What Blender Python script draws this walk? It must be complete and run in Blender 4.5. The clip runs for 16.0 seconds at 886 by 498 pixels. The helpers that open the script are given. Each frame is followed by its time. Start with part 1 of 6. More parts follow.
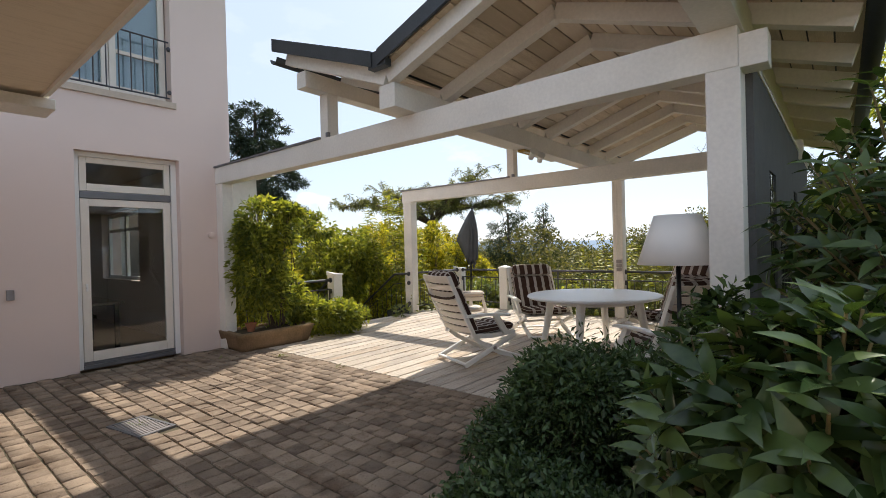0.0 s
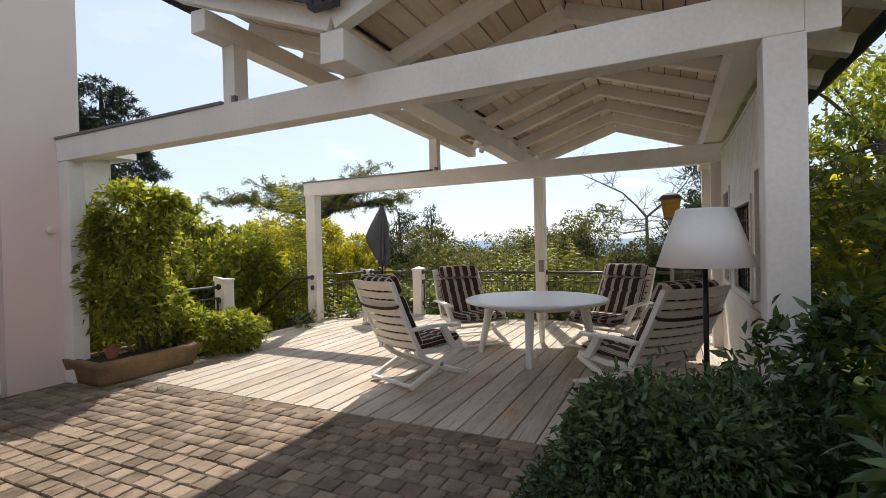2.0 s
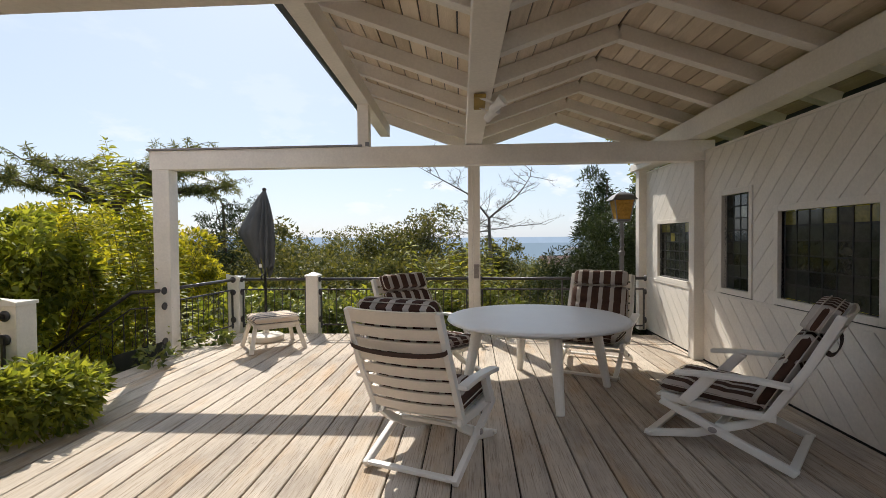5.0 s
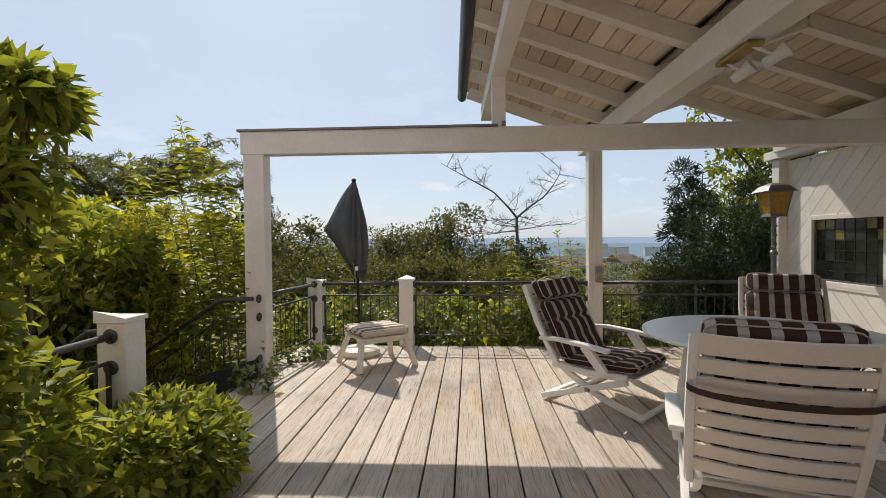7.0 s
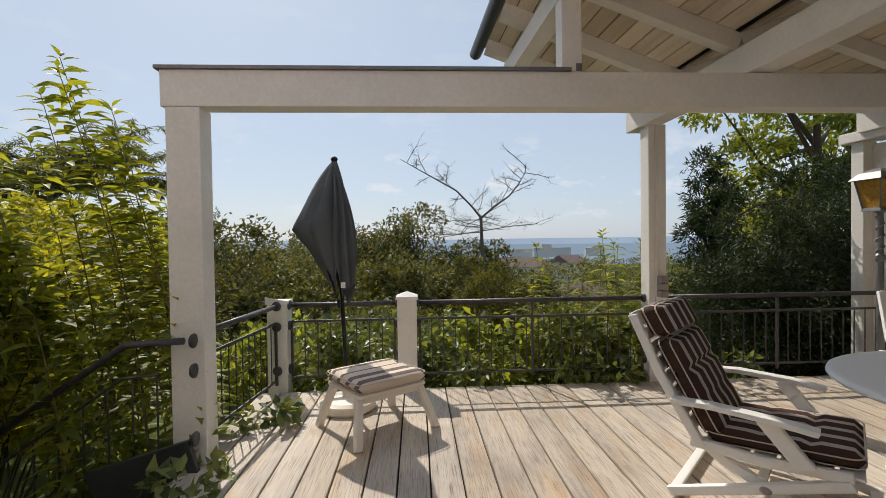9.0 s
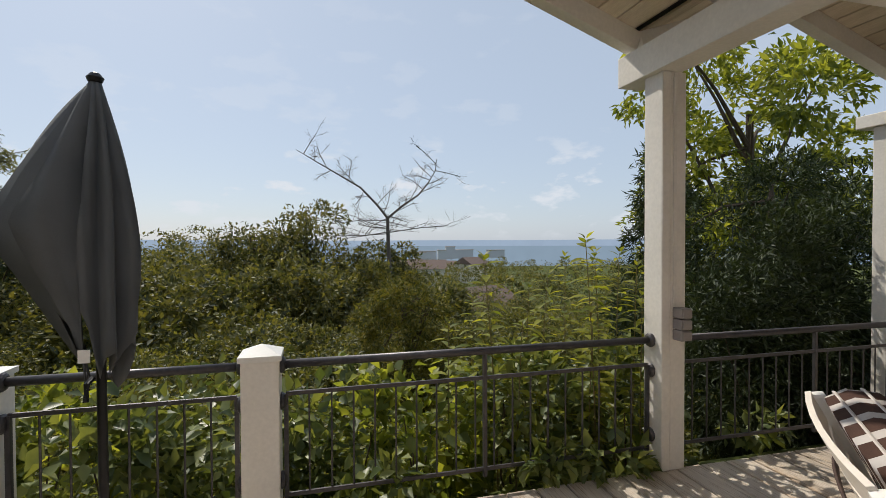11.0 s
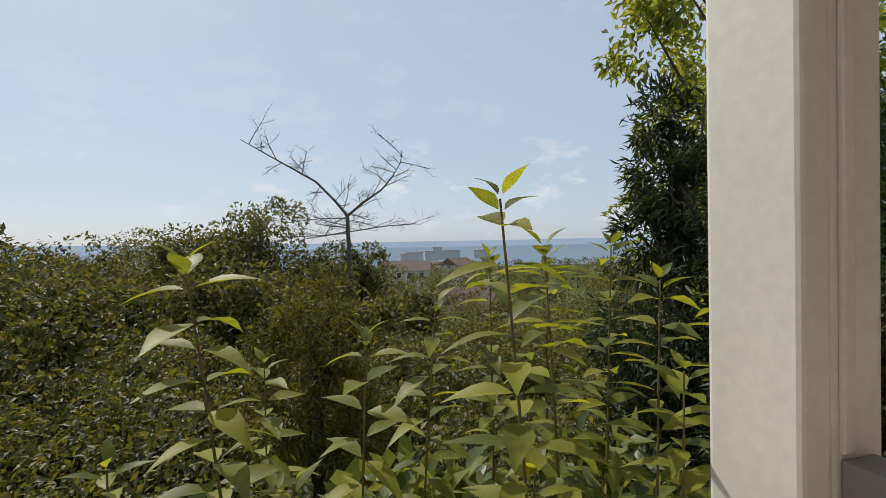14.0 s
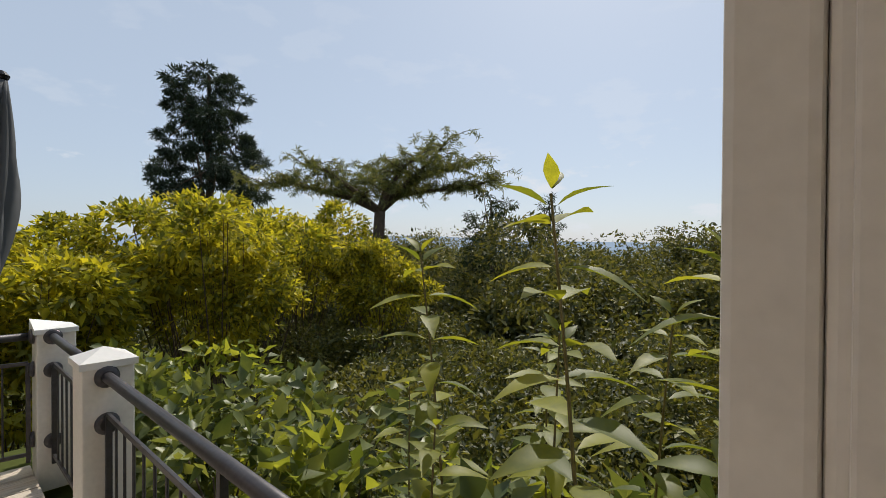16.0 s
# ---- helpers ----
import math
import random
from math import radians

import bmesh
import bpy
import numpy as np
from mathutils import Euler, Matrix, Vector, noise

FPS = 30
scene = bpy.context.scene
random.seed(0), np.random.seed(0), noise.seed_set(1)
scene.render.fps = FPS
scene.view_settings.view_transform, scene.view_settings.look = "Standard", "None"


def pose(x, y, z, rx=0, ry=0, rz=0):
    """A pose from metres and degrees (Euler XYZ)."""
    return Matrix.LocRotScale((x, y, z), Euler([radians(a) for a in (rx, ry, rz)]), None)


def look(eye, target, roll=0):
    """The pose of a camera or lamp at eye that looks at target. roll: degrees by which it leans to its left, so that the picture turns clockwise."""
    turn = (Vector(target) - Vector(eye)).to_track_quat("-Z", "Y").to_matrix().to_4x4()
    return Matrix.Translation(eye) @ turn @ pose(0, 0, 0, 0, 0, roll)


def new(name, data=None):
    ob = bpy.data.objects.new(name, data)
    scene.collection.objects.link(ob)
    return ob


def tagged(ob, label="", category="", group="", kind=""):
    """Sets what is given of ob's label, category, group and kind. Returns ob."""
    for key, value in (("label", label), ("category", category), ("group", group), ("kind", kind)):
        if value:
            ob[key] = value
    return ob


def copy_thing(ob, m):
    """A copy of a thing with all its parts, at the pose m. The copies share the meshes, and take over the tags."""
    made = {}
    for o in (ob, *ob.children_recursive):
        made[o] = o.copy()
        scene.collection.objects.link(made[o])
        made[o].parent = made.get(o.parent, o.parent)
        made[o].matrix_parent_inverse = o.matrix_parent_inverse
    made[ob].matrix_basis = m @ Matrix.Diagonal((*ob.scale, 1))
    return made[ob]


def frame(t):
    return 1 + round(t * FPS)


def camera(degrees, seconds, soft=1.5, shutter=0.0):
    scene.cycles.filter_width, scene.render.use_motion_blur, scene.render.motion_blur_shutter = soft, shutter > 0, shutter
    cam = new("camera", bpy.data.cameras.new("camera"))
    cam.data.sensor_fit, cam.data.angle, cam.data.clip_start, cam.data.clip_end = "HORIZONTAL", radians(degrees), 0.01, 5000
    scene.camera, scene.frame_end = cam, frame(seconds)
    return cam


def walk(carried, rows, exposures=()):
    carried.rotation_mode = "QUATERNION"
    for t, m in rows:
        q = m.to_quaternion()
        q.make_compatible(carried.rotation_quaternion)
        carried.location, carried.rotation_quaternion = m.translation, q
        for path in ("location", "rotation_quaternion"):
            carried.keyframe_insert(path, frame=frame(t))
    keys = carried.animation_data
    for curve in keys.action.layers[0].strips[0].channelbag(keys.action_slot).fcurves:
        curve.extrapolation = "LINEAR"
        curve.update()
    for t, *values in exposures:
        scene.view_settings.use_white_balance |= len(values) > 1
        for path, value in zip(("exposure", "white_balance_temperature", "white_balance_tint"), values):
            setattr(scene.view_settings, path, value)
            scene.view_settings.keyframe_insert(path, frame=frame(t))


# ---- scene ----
cam = camera(86.0, 16.0, soft=0.75)

PATH = [
    (0, (0.698, 0.161, 1.458), (-0.588, 1.692, 1.448), -1.5),
    (0.5, (0.544, 0.243, 1.42), (-0.703, 1.807, 1.415), -1.3),
    (1, (0.228, 0.367, 1.426), (-0.948, 1.985, 1.417), -1.3),
    (1.5, (-0.052, 0.462, 1.427), (-1.134, 2.144, 1.414), -1.4),
    (2, (-0.384, 0.536, 1.466), (-1.25, 2.338, 1.444), -1.4),
    (2.5, (-0.645, 0.692, 1.458), (-1.308, 2.579, 1.428), -1.2),
    (3, (-0.932, 0.954, 1.467), (-1.443, 2.887, 1.437), -1.1),
    (5.5, (-3.109, 1.876, 1.539), (-3.212, 3.873, 1.493), -0.4),
    (6, (-3.575, 2.018, 1.531), (-3.679, 4.015, 1.485), -0.4),
    (6.5, (-3.981, 2.301, 1.524), (-4.089, 4.297, 1.48), -0.5),
    (7, (-4.336, 2.639, 1.509), (-4.447, 4.636, 1.468), -0.5),
    (7.5, (-4.612, 2.991, 1.525), (-4.715, 4.988, 1.484), -0.5),
    (8, (-4.815, 3.459, 1.528), (-4.869, 5.458, 1.487), -0.5),
    (8.5, (-4.971, 3.89, 1.535), (-4.948, 5.889, 1.495), -0.5),
    (9, (-5.131, 4.432, 1.528), (-5.02, 6.429, 1.491), -0.8),
    (9.5, (-5.133, 4.977, 1.549), (-4.89, 6.962, 1.51), -0.8),
    (10, (-5.1, 5.552, 1.585), (-4.748, 7.52, 1.547), -0.4),
    (12.5, (-4.258, 7.82, 1.555), (-3.653, 9.726, 1.523), -0.9),
    (13, (-3.937, 8.161, 1.549), (-3.332, 10.067, 1.519), -1.1),
    (13.5, (-3.74, 8.432, 1.515), (-3.144, 10.34, 1.481), -1.1),
    (14, (-3.445, 8.735, 1.492), (-2.888, 10.655, 1.461), -1.1),
    (14.5, (-3.071, 8.946, 1.561), (-2.659, 10.903, 1.532), -0.8),
    (15, (-2.837, 8.941, 1.594), (-3.122, 10.921, 1.56), 0.4),
    (15.5, (-2.722, 9.054, 1.55), (-3.613, 10.845, 1.53), 0.7),
    (16, (-2.593, 8.86, 1.484), (-3.943, 10.334, 1.461), 0.3),
]
walk(cam, [(t, look(eye, target, roll)) for t, eye, target, roll in PATH],
     [(0, 0.45), (3, 0.35), (5.5, 0.2), (8, -0.1), (10, -0.12), (12.5, -0.18), (14, -0.2), (15, -0.3), (16, -0.15)])

# ---- world, sun ----
world = bpy.data.worlds.new("sky")
scene.world = world
world.use_nodes = True
wn, wl = world.node_tree.nodes, world.node_tree.links
wn.clear()
SUN_DIR = Vector((-0.38, 0.87, 1.0)).normalized()
sky = wn.new("ShaderNodeTexSky")
sky.sky_type = "NISHITA"
sky.sun_disc = False
sky.sun_elevation = math.asin(SUN_DIR.z)
sky.sun_rotation = math.atan2(SUN_DIR.x, SUN_DIR.y)
sky.air_density, sky.dust_density, sky.ozone_density = 1.0, 1.2, 1.5
sky.altitude = 300
# fair-weather clouds, low over the horizon
geo = wn.new("ShaderNodeTexCoord")
sep = wn.new("ShaderNodeSeparateXYZ")
wl.new(geo.outputs["Generated"], sep.inputs[0])
cmap = wn.new("ShaderNodeMapping")
cmap.inputs["Scale"].default_value = (3.0, 3.0, 7.0)
wl.new(geo.outputs["Generated"], cmap.inputs[0])
cn = wn.new("ShaderNodeTexNoise")
cn.inputs["Scale"].default_value, cn.inputs["Detail"].default_value, cn.inputs["Roughness"].default_value = 2.3, 9, 0.55
wl.new(cmap.outputs[0], cn.inputs["Vector"])
cr = wn.new("ShaderNodeValToRGB")
cr.color_ramp.elements[0].position, cr.color_ramp.elements[1].position = 0.56, 0.63
wl.new(cn.outputs["Fac"], cr.inputs[0])
hr = wn.new("ShaderNodeValToRGB")
hr.color_ramp.elements[0].position, hr.color_ramp.elements[0].color = 0.0, (0, 0, 0, 1)
hr.color_ramp.elements[1].position, hr.color_ramp.elements[1].color = 0.45, (0.08, 0.08, 0.08, 1)
e = hr.color_ramp.elements.new(0.03)
e.color = (0.55, 0.55, 0.55, 1)
e = hr.color_ramp.elements.new(0.12)
e.color = (0.9, 0.9, 0.9, 1)
e = hr.color_ramp.elements.new(0.21)
e.color = (0.2, 0.2, 0.2, 1)
wl.new(sep.outputs["Z"], hr.inputs[0])
mul = wn.new("ShaderNodeMath")
mul.operation = "MULTIPLY"
wl.new(cr.outputs[0], mul.inputs[0])
wl.new(hr.outputs[0], mul.inputs[1])
haze = wn.new("ShaderNodeMix")
haze.data_type = "RGBA"
haze.inputs[0].default_value = 0.72
haze.inputs[7].default_value = (4.75, 5.5, 6.55, 1)
wl.new(sky.outputs[0], haze.inputs[6])
cm = wn.new("ShaderNodeMix")
cm.data_type = "RGBA"
wl.new(mul.outputs[0], cm.inputs[0])
wl.new(haze.outputs[2], cm.inputs[6])
cm.inputs[7].default_value = (6.6, 6.9, 7.4, 1)
bg = wn.new("ShaderNodeBackground")
bg.inputs[1].default_value = 0.125
wl.new(cm.outputs[2], bg.inputs[0])
wo = wn.new("ShaderNodeOutputWorld")
wl.new(bg.outputs[0], wo.inputs[0])

sun_data = bpy.data.lights.new("sun", "SUN")
sun_data.energy, sun_data.angle, sun_data.color = 4.2, radians(0.53), (1.0, 0.93, 0.82)
sun_ob = new("sun", sun_data)
sun_ob.matrix_world = look(SUN_DIR * 50, (0, 0, 0))

# ---- materials ----


def mat(name, rgb, rough=0.6, metal=0.0, noise_scale=6.0, var=0.15, fine=60.0, bump=0.15, stretch=(1, 1, 1), spec=0.4, rgb2=None, object_var=0.0, bump_dist=0.004, island=0.0):
    """A procedural surface: two scales of variation in colour, fine relief, change from object to object."""
    m = bpy.data.materials.new(name)
    m.use_nodes = True
    n, l = m.node_tree.nodes, m.node_tree.links
    b = n["Principled BSDF"]
    b.inputs["Roughness"].default_value, b.inputs["Metallic"].default_value = rough, metal
    b.inputs["Specular IOR Level"].default_value = spec
    tc = n.new("ShaderNodeTexCoord")
    mp = n.new("ShaderNodeMapping")
    mp.inputs["Scale"].default_value = stretch
    l.new(tc.outputs["Object"], mp.inputs[0])
    if object_var:
        oi = n.new("ShaderNodeObjectInfo")
        sc = n.new("ShaderNodeVectorMath")
        sc.operation = "SCALE"
        sc.inputs[0].default_value = (37, 53, 91)
        l.new(oi.outputs["Random"], sc.inputs["Scale"])
        l.new(sc.outputs[0], mp.inputs["Location"])
    a = n.new("ShaderNodeTexNoise")
    a.inputs["Scale"].default_value, a.inputs["Detail"].default_value = noise_scale, 5
    c = n.new("ShaderNodeTexNoise")
    c.inputs["Scale"].default_value, c.inputs["Detail"].default_value = fine, 4
    l.new(mp.outputs[0], a.inputs["Vector"])
    l.new(mp.outputs[0], c.inputs["Vector"])
    add = n.new("ShaderNodeMath")
    add.operation = "MULTIPLY_ADD"
    add.inputs[1].default_value, add.inputs[2].default_value = 0.45, 0
    l.new(c.outputs["Fac"], add.inputs[0])
    add2 = n.new("ShaderNodeMath")
    add2.operation = "MULTIPLY_ADD"
    add2.inputs[1].default_value = 0.55
    l.new(a.outputs["Fac"], add2.inputs[0])
    l.new(add.outputs[0], add2.inputs[2])
    src = add2.outputs[0]
    if object_var or island:
        ad3 = n.new("ShaderNodeMath")
        ad3.operation = "MULTIPLY_ADD"
        ad3.inputs[1].default_value = object_var or island
        rnd = oi if object_var else n.new("ShaderNodeNewGeometry")
        l.new(rnd.outputs["Random" if object_var else "Random Per Island"], ad3.inputs[0])
        off = n.new("ShaderNodeMath")
        off.operation = "SUBTRACT"
        off.inputs[1].default_value = (object_var or island) / 2
        l.new(src, ad3.inputs[2])
        l.new(ad3.outputs[0], off.inputs[0])
        src = off.outputs[0]
    r = n.new("ShaderNodeValToRGB")
    r.color_ramp.elements[0].position, r.color_ramp.elements[1].position = 0.3, 0.7
    lo = tuple(v * (1 - var) for v in rgb) if rgb2 is None else rgb2
    hi = tuple(min(1, v * (1 + var)) for v in rgb) if rgb2 is None else rgb
    r.color_ramp.elements[0].color, r.color_ramp.elements[1].color = (*lo, 1), (*hi, 1)
    l.new(src, r.inputs[0])
    l.new(r.outputs[0], b.inputs["Base Color"])
    if bump:
        bp = n.new("ShaderNodeBump")
        bp.inputs["Strength"].default_value, bp.inputs["Distance"].default_value = bump, bump_dist
        l.new(add2.outputs[0], bp.inputs["Height"])
        l.new(bp.outputs[0], b.inputs["Normal"])
    return m


def weather(m, tint, scale, stretch, lo, hi, random_shift=True):
    """Lays streaks or stains of a tint over a surface: one thresholded noise, multiplied on."""
    n, l = m.node_tree.nodes, m.node_tree.links
    b = n["Principled BSDF"]
    old = b.inputs["Base Color"].links[0].from_socket
    tc = n.new("ShaderNodeTexCoord")
    mp = n.new("ShaderNodeMapping")
    mp.inputs["Scale"].default_value = stretch
    l.new(tc.outputs["Object"], mp.inputs[0])
    if random_shift:
        oi = n.new("ShaderNodeObjectInfo")
        sc = n.new("ShaderNodeVectorMath")
        sc.operation = "SCALE"
        sc.inputs[0].default_value = (71, 29, 43)
        l.new(oi.outputs["Random"], sc.inputs["Scale"])
        l.new(sc.outputs[0], mp.inputs["Location"])
    t = n.new("ShaderNodeTexNoise")
    t.inputs["Scale"].default_value, t.inputs["Detail"].default_value, t.inputs["Roughness"].default_value = scale, 6, 0.6
    l.new(mp.outputs[0], t.inputs["Vector"])
    r = n.new("ShaderNodeValToRGB")
    r.color_ramp.elements[0].position, r.color_ramp.elements[1].position = lo, hi
    r.color_ramp.elements[0].color, r.color_ramp.elements[1].color = (1, 1, 1, 1), (*tint, 1)
    l.new(t.outputs["Fac"], r.inputs[0])
    g = n.new("ShaderNodeMix")
    g.data_type, g.blend_type = "RGBA", "MULTIPLY"
    g.inputs[0].default_value = 1
    l.new(old, g.inputs[6])
    l.new(r.outputs[0], g.inputs[7])
    l.new(g.outputs[2], b.inputs["Base Color"])
    return m


def leaf_mat(name, rgb, rgb2, gloss=0.45, translucent=0.4, patch=0.9):
    """Leaves: a coat of gloss, light that shines through, each leaf a little different."""
    m = mat(name, rgb, rough=gloss, var=0.3, rgb2=rgb2, noise_scale=patch, fine=patch * 9, bump=0.1, island=0.55)
    n, l = m.node_tree.nodes, m.node_tree.links
    b, out = n["Principled BSDF"], n["Material Output"]
    t = n.new("ShaderNodeBsdfTranslucent")
    mx = n.new("ShaderNodeMixShader")
    mx.inputs[0].default_value = translucent
    ramp = next(x for x in n if x.type == "VALTORGB")
    g = n.new("ShaderNodeMix")
    g.data_type, g.blend_type = "RGBA", "MULTIPLY"
    g.inputs[0].default_value = 1
    l.new(ramp.outputs[0], g.inputs[6])
    g.inputs[7].default_value = (1.5, 1.35, 0.5, 1)
    l.new(g.outputs[2], t.inputs[0])
    l.new(b.outputs[0], mx.inputs[1])
    l.new(t.outputs[0], mx.inputs[2])
    l.new(mx.outputs[0], out.inputs[0])
    return m


def glass(name, tint=(0.9, 0.95, 0.95)):
    """Window glass: clear, with the mirror gloss of its angle."""
    m = bpy.data.materials.new(name)
    m.use_nodes = True
    n, l = m.node_tree.nodes, m.node_tree.links
    n.remove(n["Principled BSDF"])
    t, g, f, mx = n.new("ShaderNodeBsdfTransparent"), n.new("ShaderNodeBsdfGlossy"), n.new("ShaderNodeFresnel"), n.new("ShaderNodeMixShader")
    t.inputs[0].default_value = (*tint, 1)
    g.inputs["Roughness"].default_value = 0.01
    f.inputs[0].default_value = 1.75
    l.new(f.outputs[0], mx.inputs[0])
    l.new(t.outputs[0], mx.inputs[1])
    l.new(g.outputs[0], mx.inputs[2])
    l.new(mx.outputs[0], n["Material Output"].inputs[0])
    return m


def striped(name, dark, light, period, share, axis="X"):
    """Woven stripes across the cushion."""
    m = mat(name, dark, rough=0.9, var=0.2, noise_scale=20, fine=400, bump=0.3, spec=0.1)
    n, l = m.node_tree.nodes, m.node_tree.links
    tc = n.new("ShaderNodeTexCoord")
    s = n.new("ShaderNodeSeparateXYZ")
    l.new(tc.outputs["Object"], s.inputs[0])
    ad = n.new("ShaderNodeMath")
    ad.operation, ad.inputs[1].default_value = "ADD", 10 + period * (1 - share) / 2
    l.new(s.outputs[axis], ad.inputs[0])
    md = n.new("ShaderNodeMath")
    md.operation, md.inputs[1].default_value = "FLOORED_MODULO", period
    l.new(ad.outputs[0], md.inputs[0])
    lt = n.new("ShaderNodeMath")
    lt.operation, lt.inputs[1].default_value = "LESS_THAN", period * share
    l.new(md.outputs[0], lt.inputs[0])
    mx = n.new("ShaderNodeMix")
    mx.data_type = "RGBA"
    ramp = next(x for x in n if x.type == "VALTORGB")
    l.new(lt.outputs[0], mx.inputs[0])
    l.new(ramp.outputs[0], mx.inputs[6])
    mx.inputs[7].default_value = (*light, 1)
    l.new(mx.outputs[2], n["Principled BSDF"].inputs["Base Color"])
    return m


TIMBER = mat("white_painted_timber", (0.81, 0.77, 0.71), rough=0.55, var=0.09, noise_scale=2.5, fine=40, bump=0.25, object_var=0.15)
SHEATHING = mat("limewashed_boards", (0.80, 0.69, 0.55), rough=0.7, rgb2=(0.55, 0.45, 0.33), noise_scale=3, fine=30, stretch=(6, 0.7, 6), bump=0.25, island=0.5)
PLASTER = mat("pink_render", (0.76, 0.62, 0.555), rough=0.9, var=0.06, noise_scale=0.8, fine=220, bump=0.35, spec=0.15)
SILL = mat("sandstone_sill", (0.55, 0.45, 0.36), rough=0.85, var=0.15)
METAL_DARK = mat("dark_grey_sheet", (0.075, 0.08, 0.085), rough=0.45, metal=0.6, var=0.2, noise_scale=3, bump=0.1)
METAL_GREY = mat("zinc_sheet", (0.20, 0.20, 0.21), rough=0.45, metal=0.5, var=0.15, noise_scale=5, bump=0.05)
RAIL = mat("grey_iron", (0.085, 0.08, 0.085), rough=0.45, metal=0.55, var=0.25, noise_scale=20, bump=0.1)
DECK = mat("weathered_decking", (0.65, 0.575, 0.49), rough=0.72, rgb2=(0.48, 0.405, 0.325), noise_scale=2.2, fine=16, stretch=(9, 0.55, 9), bump=0.5, object_var=0.32, spec=0.3, bump_dist=0.003)
weather(DECK, (0.55, 0.50, 0.45), 9.0, (14, 0.4, 14), 0.53, 0.68)
weather(DECK, (0.70, 0.70, 0.72), 1.6, (1, 0.5, 1), 0.48, 0.68)
weather(DECK, (1.0, 0.86, 0.70), 1.3, (2.2, 0.6, 1), 0.54, 0.70)
weather(DECK, (0.70, 0.65, 0.60), 6.0, (24, 0.7, 24), 0.56, 0.66)
weather(DECK, (0.28, 0.22, 0.18), 9.0, (1, 0.55, 1), 0.70, 0.76)
# near-black; under the planks it puts the shade of the gaps into colour
GAP = mat("near_black", (0.02, 0.018, 0.016), rough=0.95, bump=0)
PAVER = mat("concrete_paver", (0.34, 0.26, 0.19), rough=0.88, rgb2=(0.18, 0.135, 0.10), noise_scale=5, fine=120, bump=0.6, object_var=0.4, spec=0.2, bump_dist=0.003)
PAVER_FAR = mat("concrete_paver_rest", (0.34, 0.26, 0.19), rough=0.88, rgb2=(0.18, 0.135, 0.10), noise_scale=5, fine=120, bump=0.6, island=0.4, spec=0.2, bump_dist=0.003)
for m_ in (PAVER, PAVER_FAR):
    weather(m_, (0.55, 0.5, 0.46), 3.0, (1, 1, 1), 0.5, 0.66)
    weather(m_, (0.5, 0.46, 0.42), 70, (1, 1, 1), 0.58, 0.68)
SAND = mat("joint_sand", (0.11, 0.095, 0.065), rough=1, var=0.35, noise_scale=6, fine=90, bump=0.4, spec=0.1)
PLASTIC = mat("white_plastic", (0.84, 0.82, 0.78), rough=0.35, var=0.04, noise_scale=4, bump=0.03)
PLASTIC_AGED = mat("ivory_plastic", (0.80, 0.73, 0.64), rough=0.4, var=0.06, noise_scale=4, bump=0.04)
TERRACOTTA = mat("terracotta", (0.36, 0.15, 0.08), rough=0.85, var=0.2, noise_scale=14, bump=0.2)
TABLETOP = mat("glossy_white_tabletop", (0.90, 0.91, 0.92), rough=0.38, var=0.03, noise_scale=4, bump=0.02, spec=0.45)
CUSHION = striped("brown_striped_cushion", (0.075, 0.042, 0.032), (0.50, 0.46, 0.43), 0.098, 0.36)
CUSHION_SIDE = mat("brown_cushion_cloth", (0.07, 0.04, 0.03), rough=0.9, var=0.2, fine=300, bump=0.3, spec=0.1)
PIPING = mat("pale_piping", (0.55, 0.50, 0.45), rough=0.8, bump=0)
STRAP = mat("brown_strap", (0.06, 0.035, 0.028), rough=0.8, fine=300)
CANVAS = mat("grey_canvas", (0.105, 0.11, 0.115), rough=0.85, var=0.15, noise_scale=4, fine=300, bump=0.2, spec=0.15)
STONE = mat("mossy_sandstone", (0.33, 0.21, 0.12), rough=0.95, rgb2=(0.15, 0.105, 0.05), noise_scale=5, fine=45, bump=0.8, bump_dist=0.01)
SOIL = mat("soil", (0.05, 0.035, 0.02), rough=1, var=0.4, fine=60, bump=0.8)
SHADE = mat("lamp_shade_cloth", (0.90, 0.88, 0.85), rough=0.8, var=0.03, fine=300, bump=0.1)
BLACK = mat("black_metal", (0.02, 0.02, 0.022), rough=0.4, metal=0.5, bump=0)
AMBER = mat("amber_glass", (0.42, 0.24, 0.05), rough=0.15, var=0.4, noise_scale=25, bump=0.3)
STAIN_DARK = mat("dark_leaded_glass", (0.035, 0.04, 0.035), rough=0.08, var=0.5, noise_scale=14, bump=0.15, object_var=0.5)
STAIN_OLIVE = mat("olive_leaded_glass", (0.22, 0.20, 0.06), rough=0.1, var=0.4, noise_scale=14, bump=0.15)
STAIN_PALE = mat("pale_leaded_glass", (0.32, 0.36, 0.33), rough=0.1, var=0.3, noise_scale=14, bump=0.15)
LEAD = mat("lead_came", (0.02, 0.02, 0.02), rough=0.6, metal=0.4, bump=0)
CLEAR = glass("window_glass")
BARK = mat("bark", (0.10, 0.075, 0.055), rough=0.95, var=0.4, noise_scale=8, fine=40, bump=0.8, bump_dist=0.02)
DEADWOOD = mat("bare_twig", (0.12, 0.105, 0.09), rough=0.9, var=0.2, bump=0)
STEM = mat("plant_stem", (0.16, 0.13, 0.05), rough=0.7, var=0.3, bump=0)
GRASS = mat("rough_meadow", (0.10, 0.12, 0.03), rough=1, rgb2=(0.05, 0.06, 0.02), noise_scale=0.5, fine=8, bump=0.5, spec=0.1)
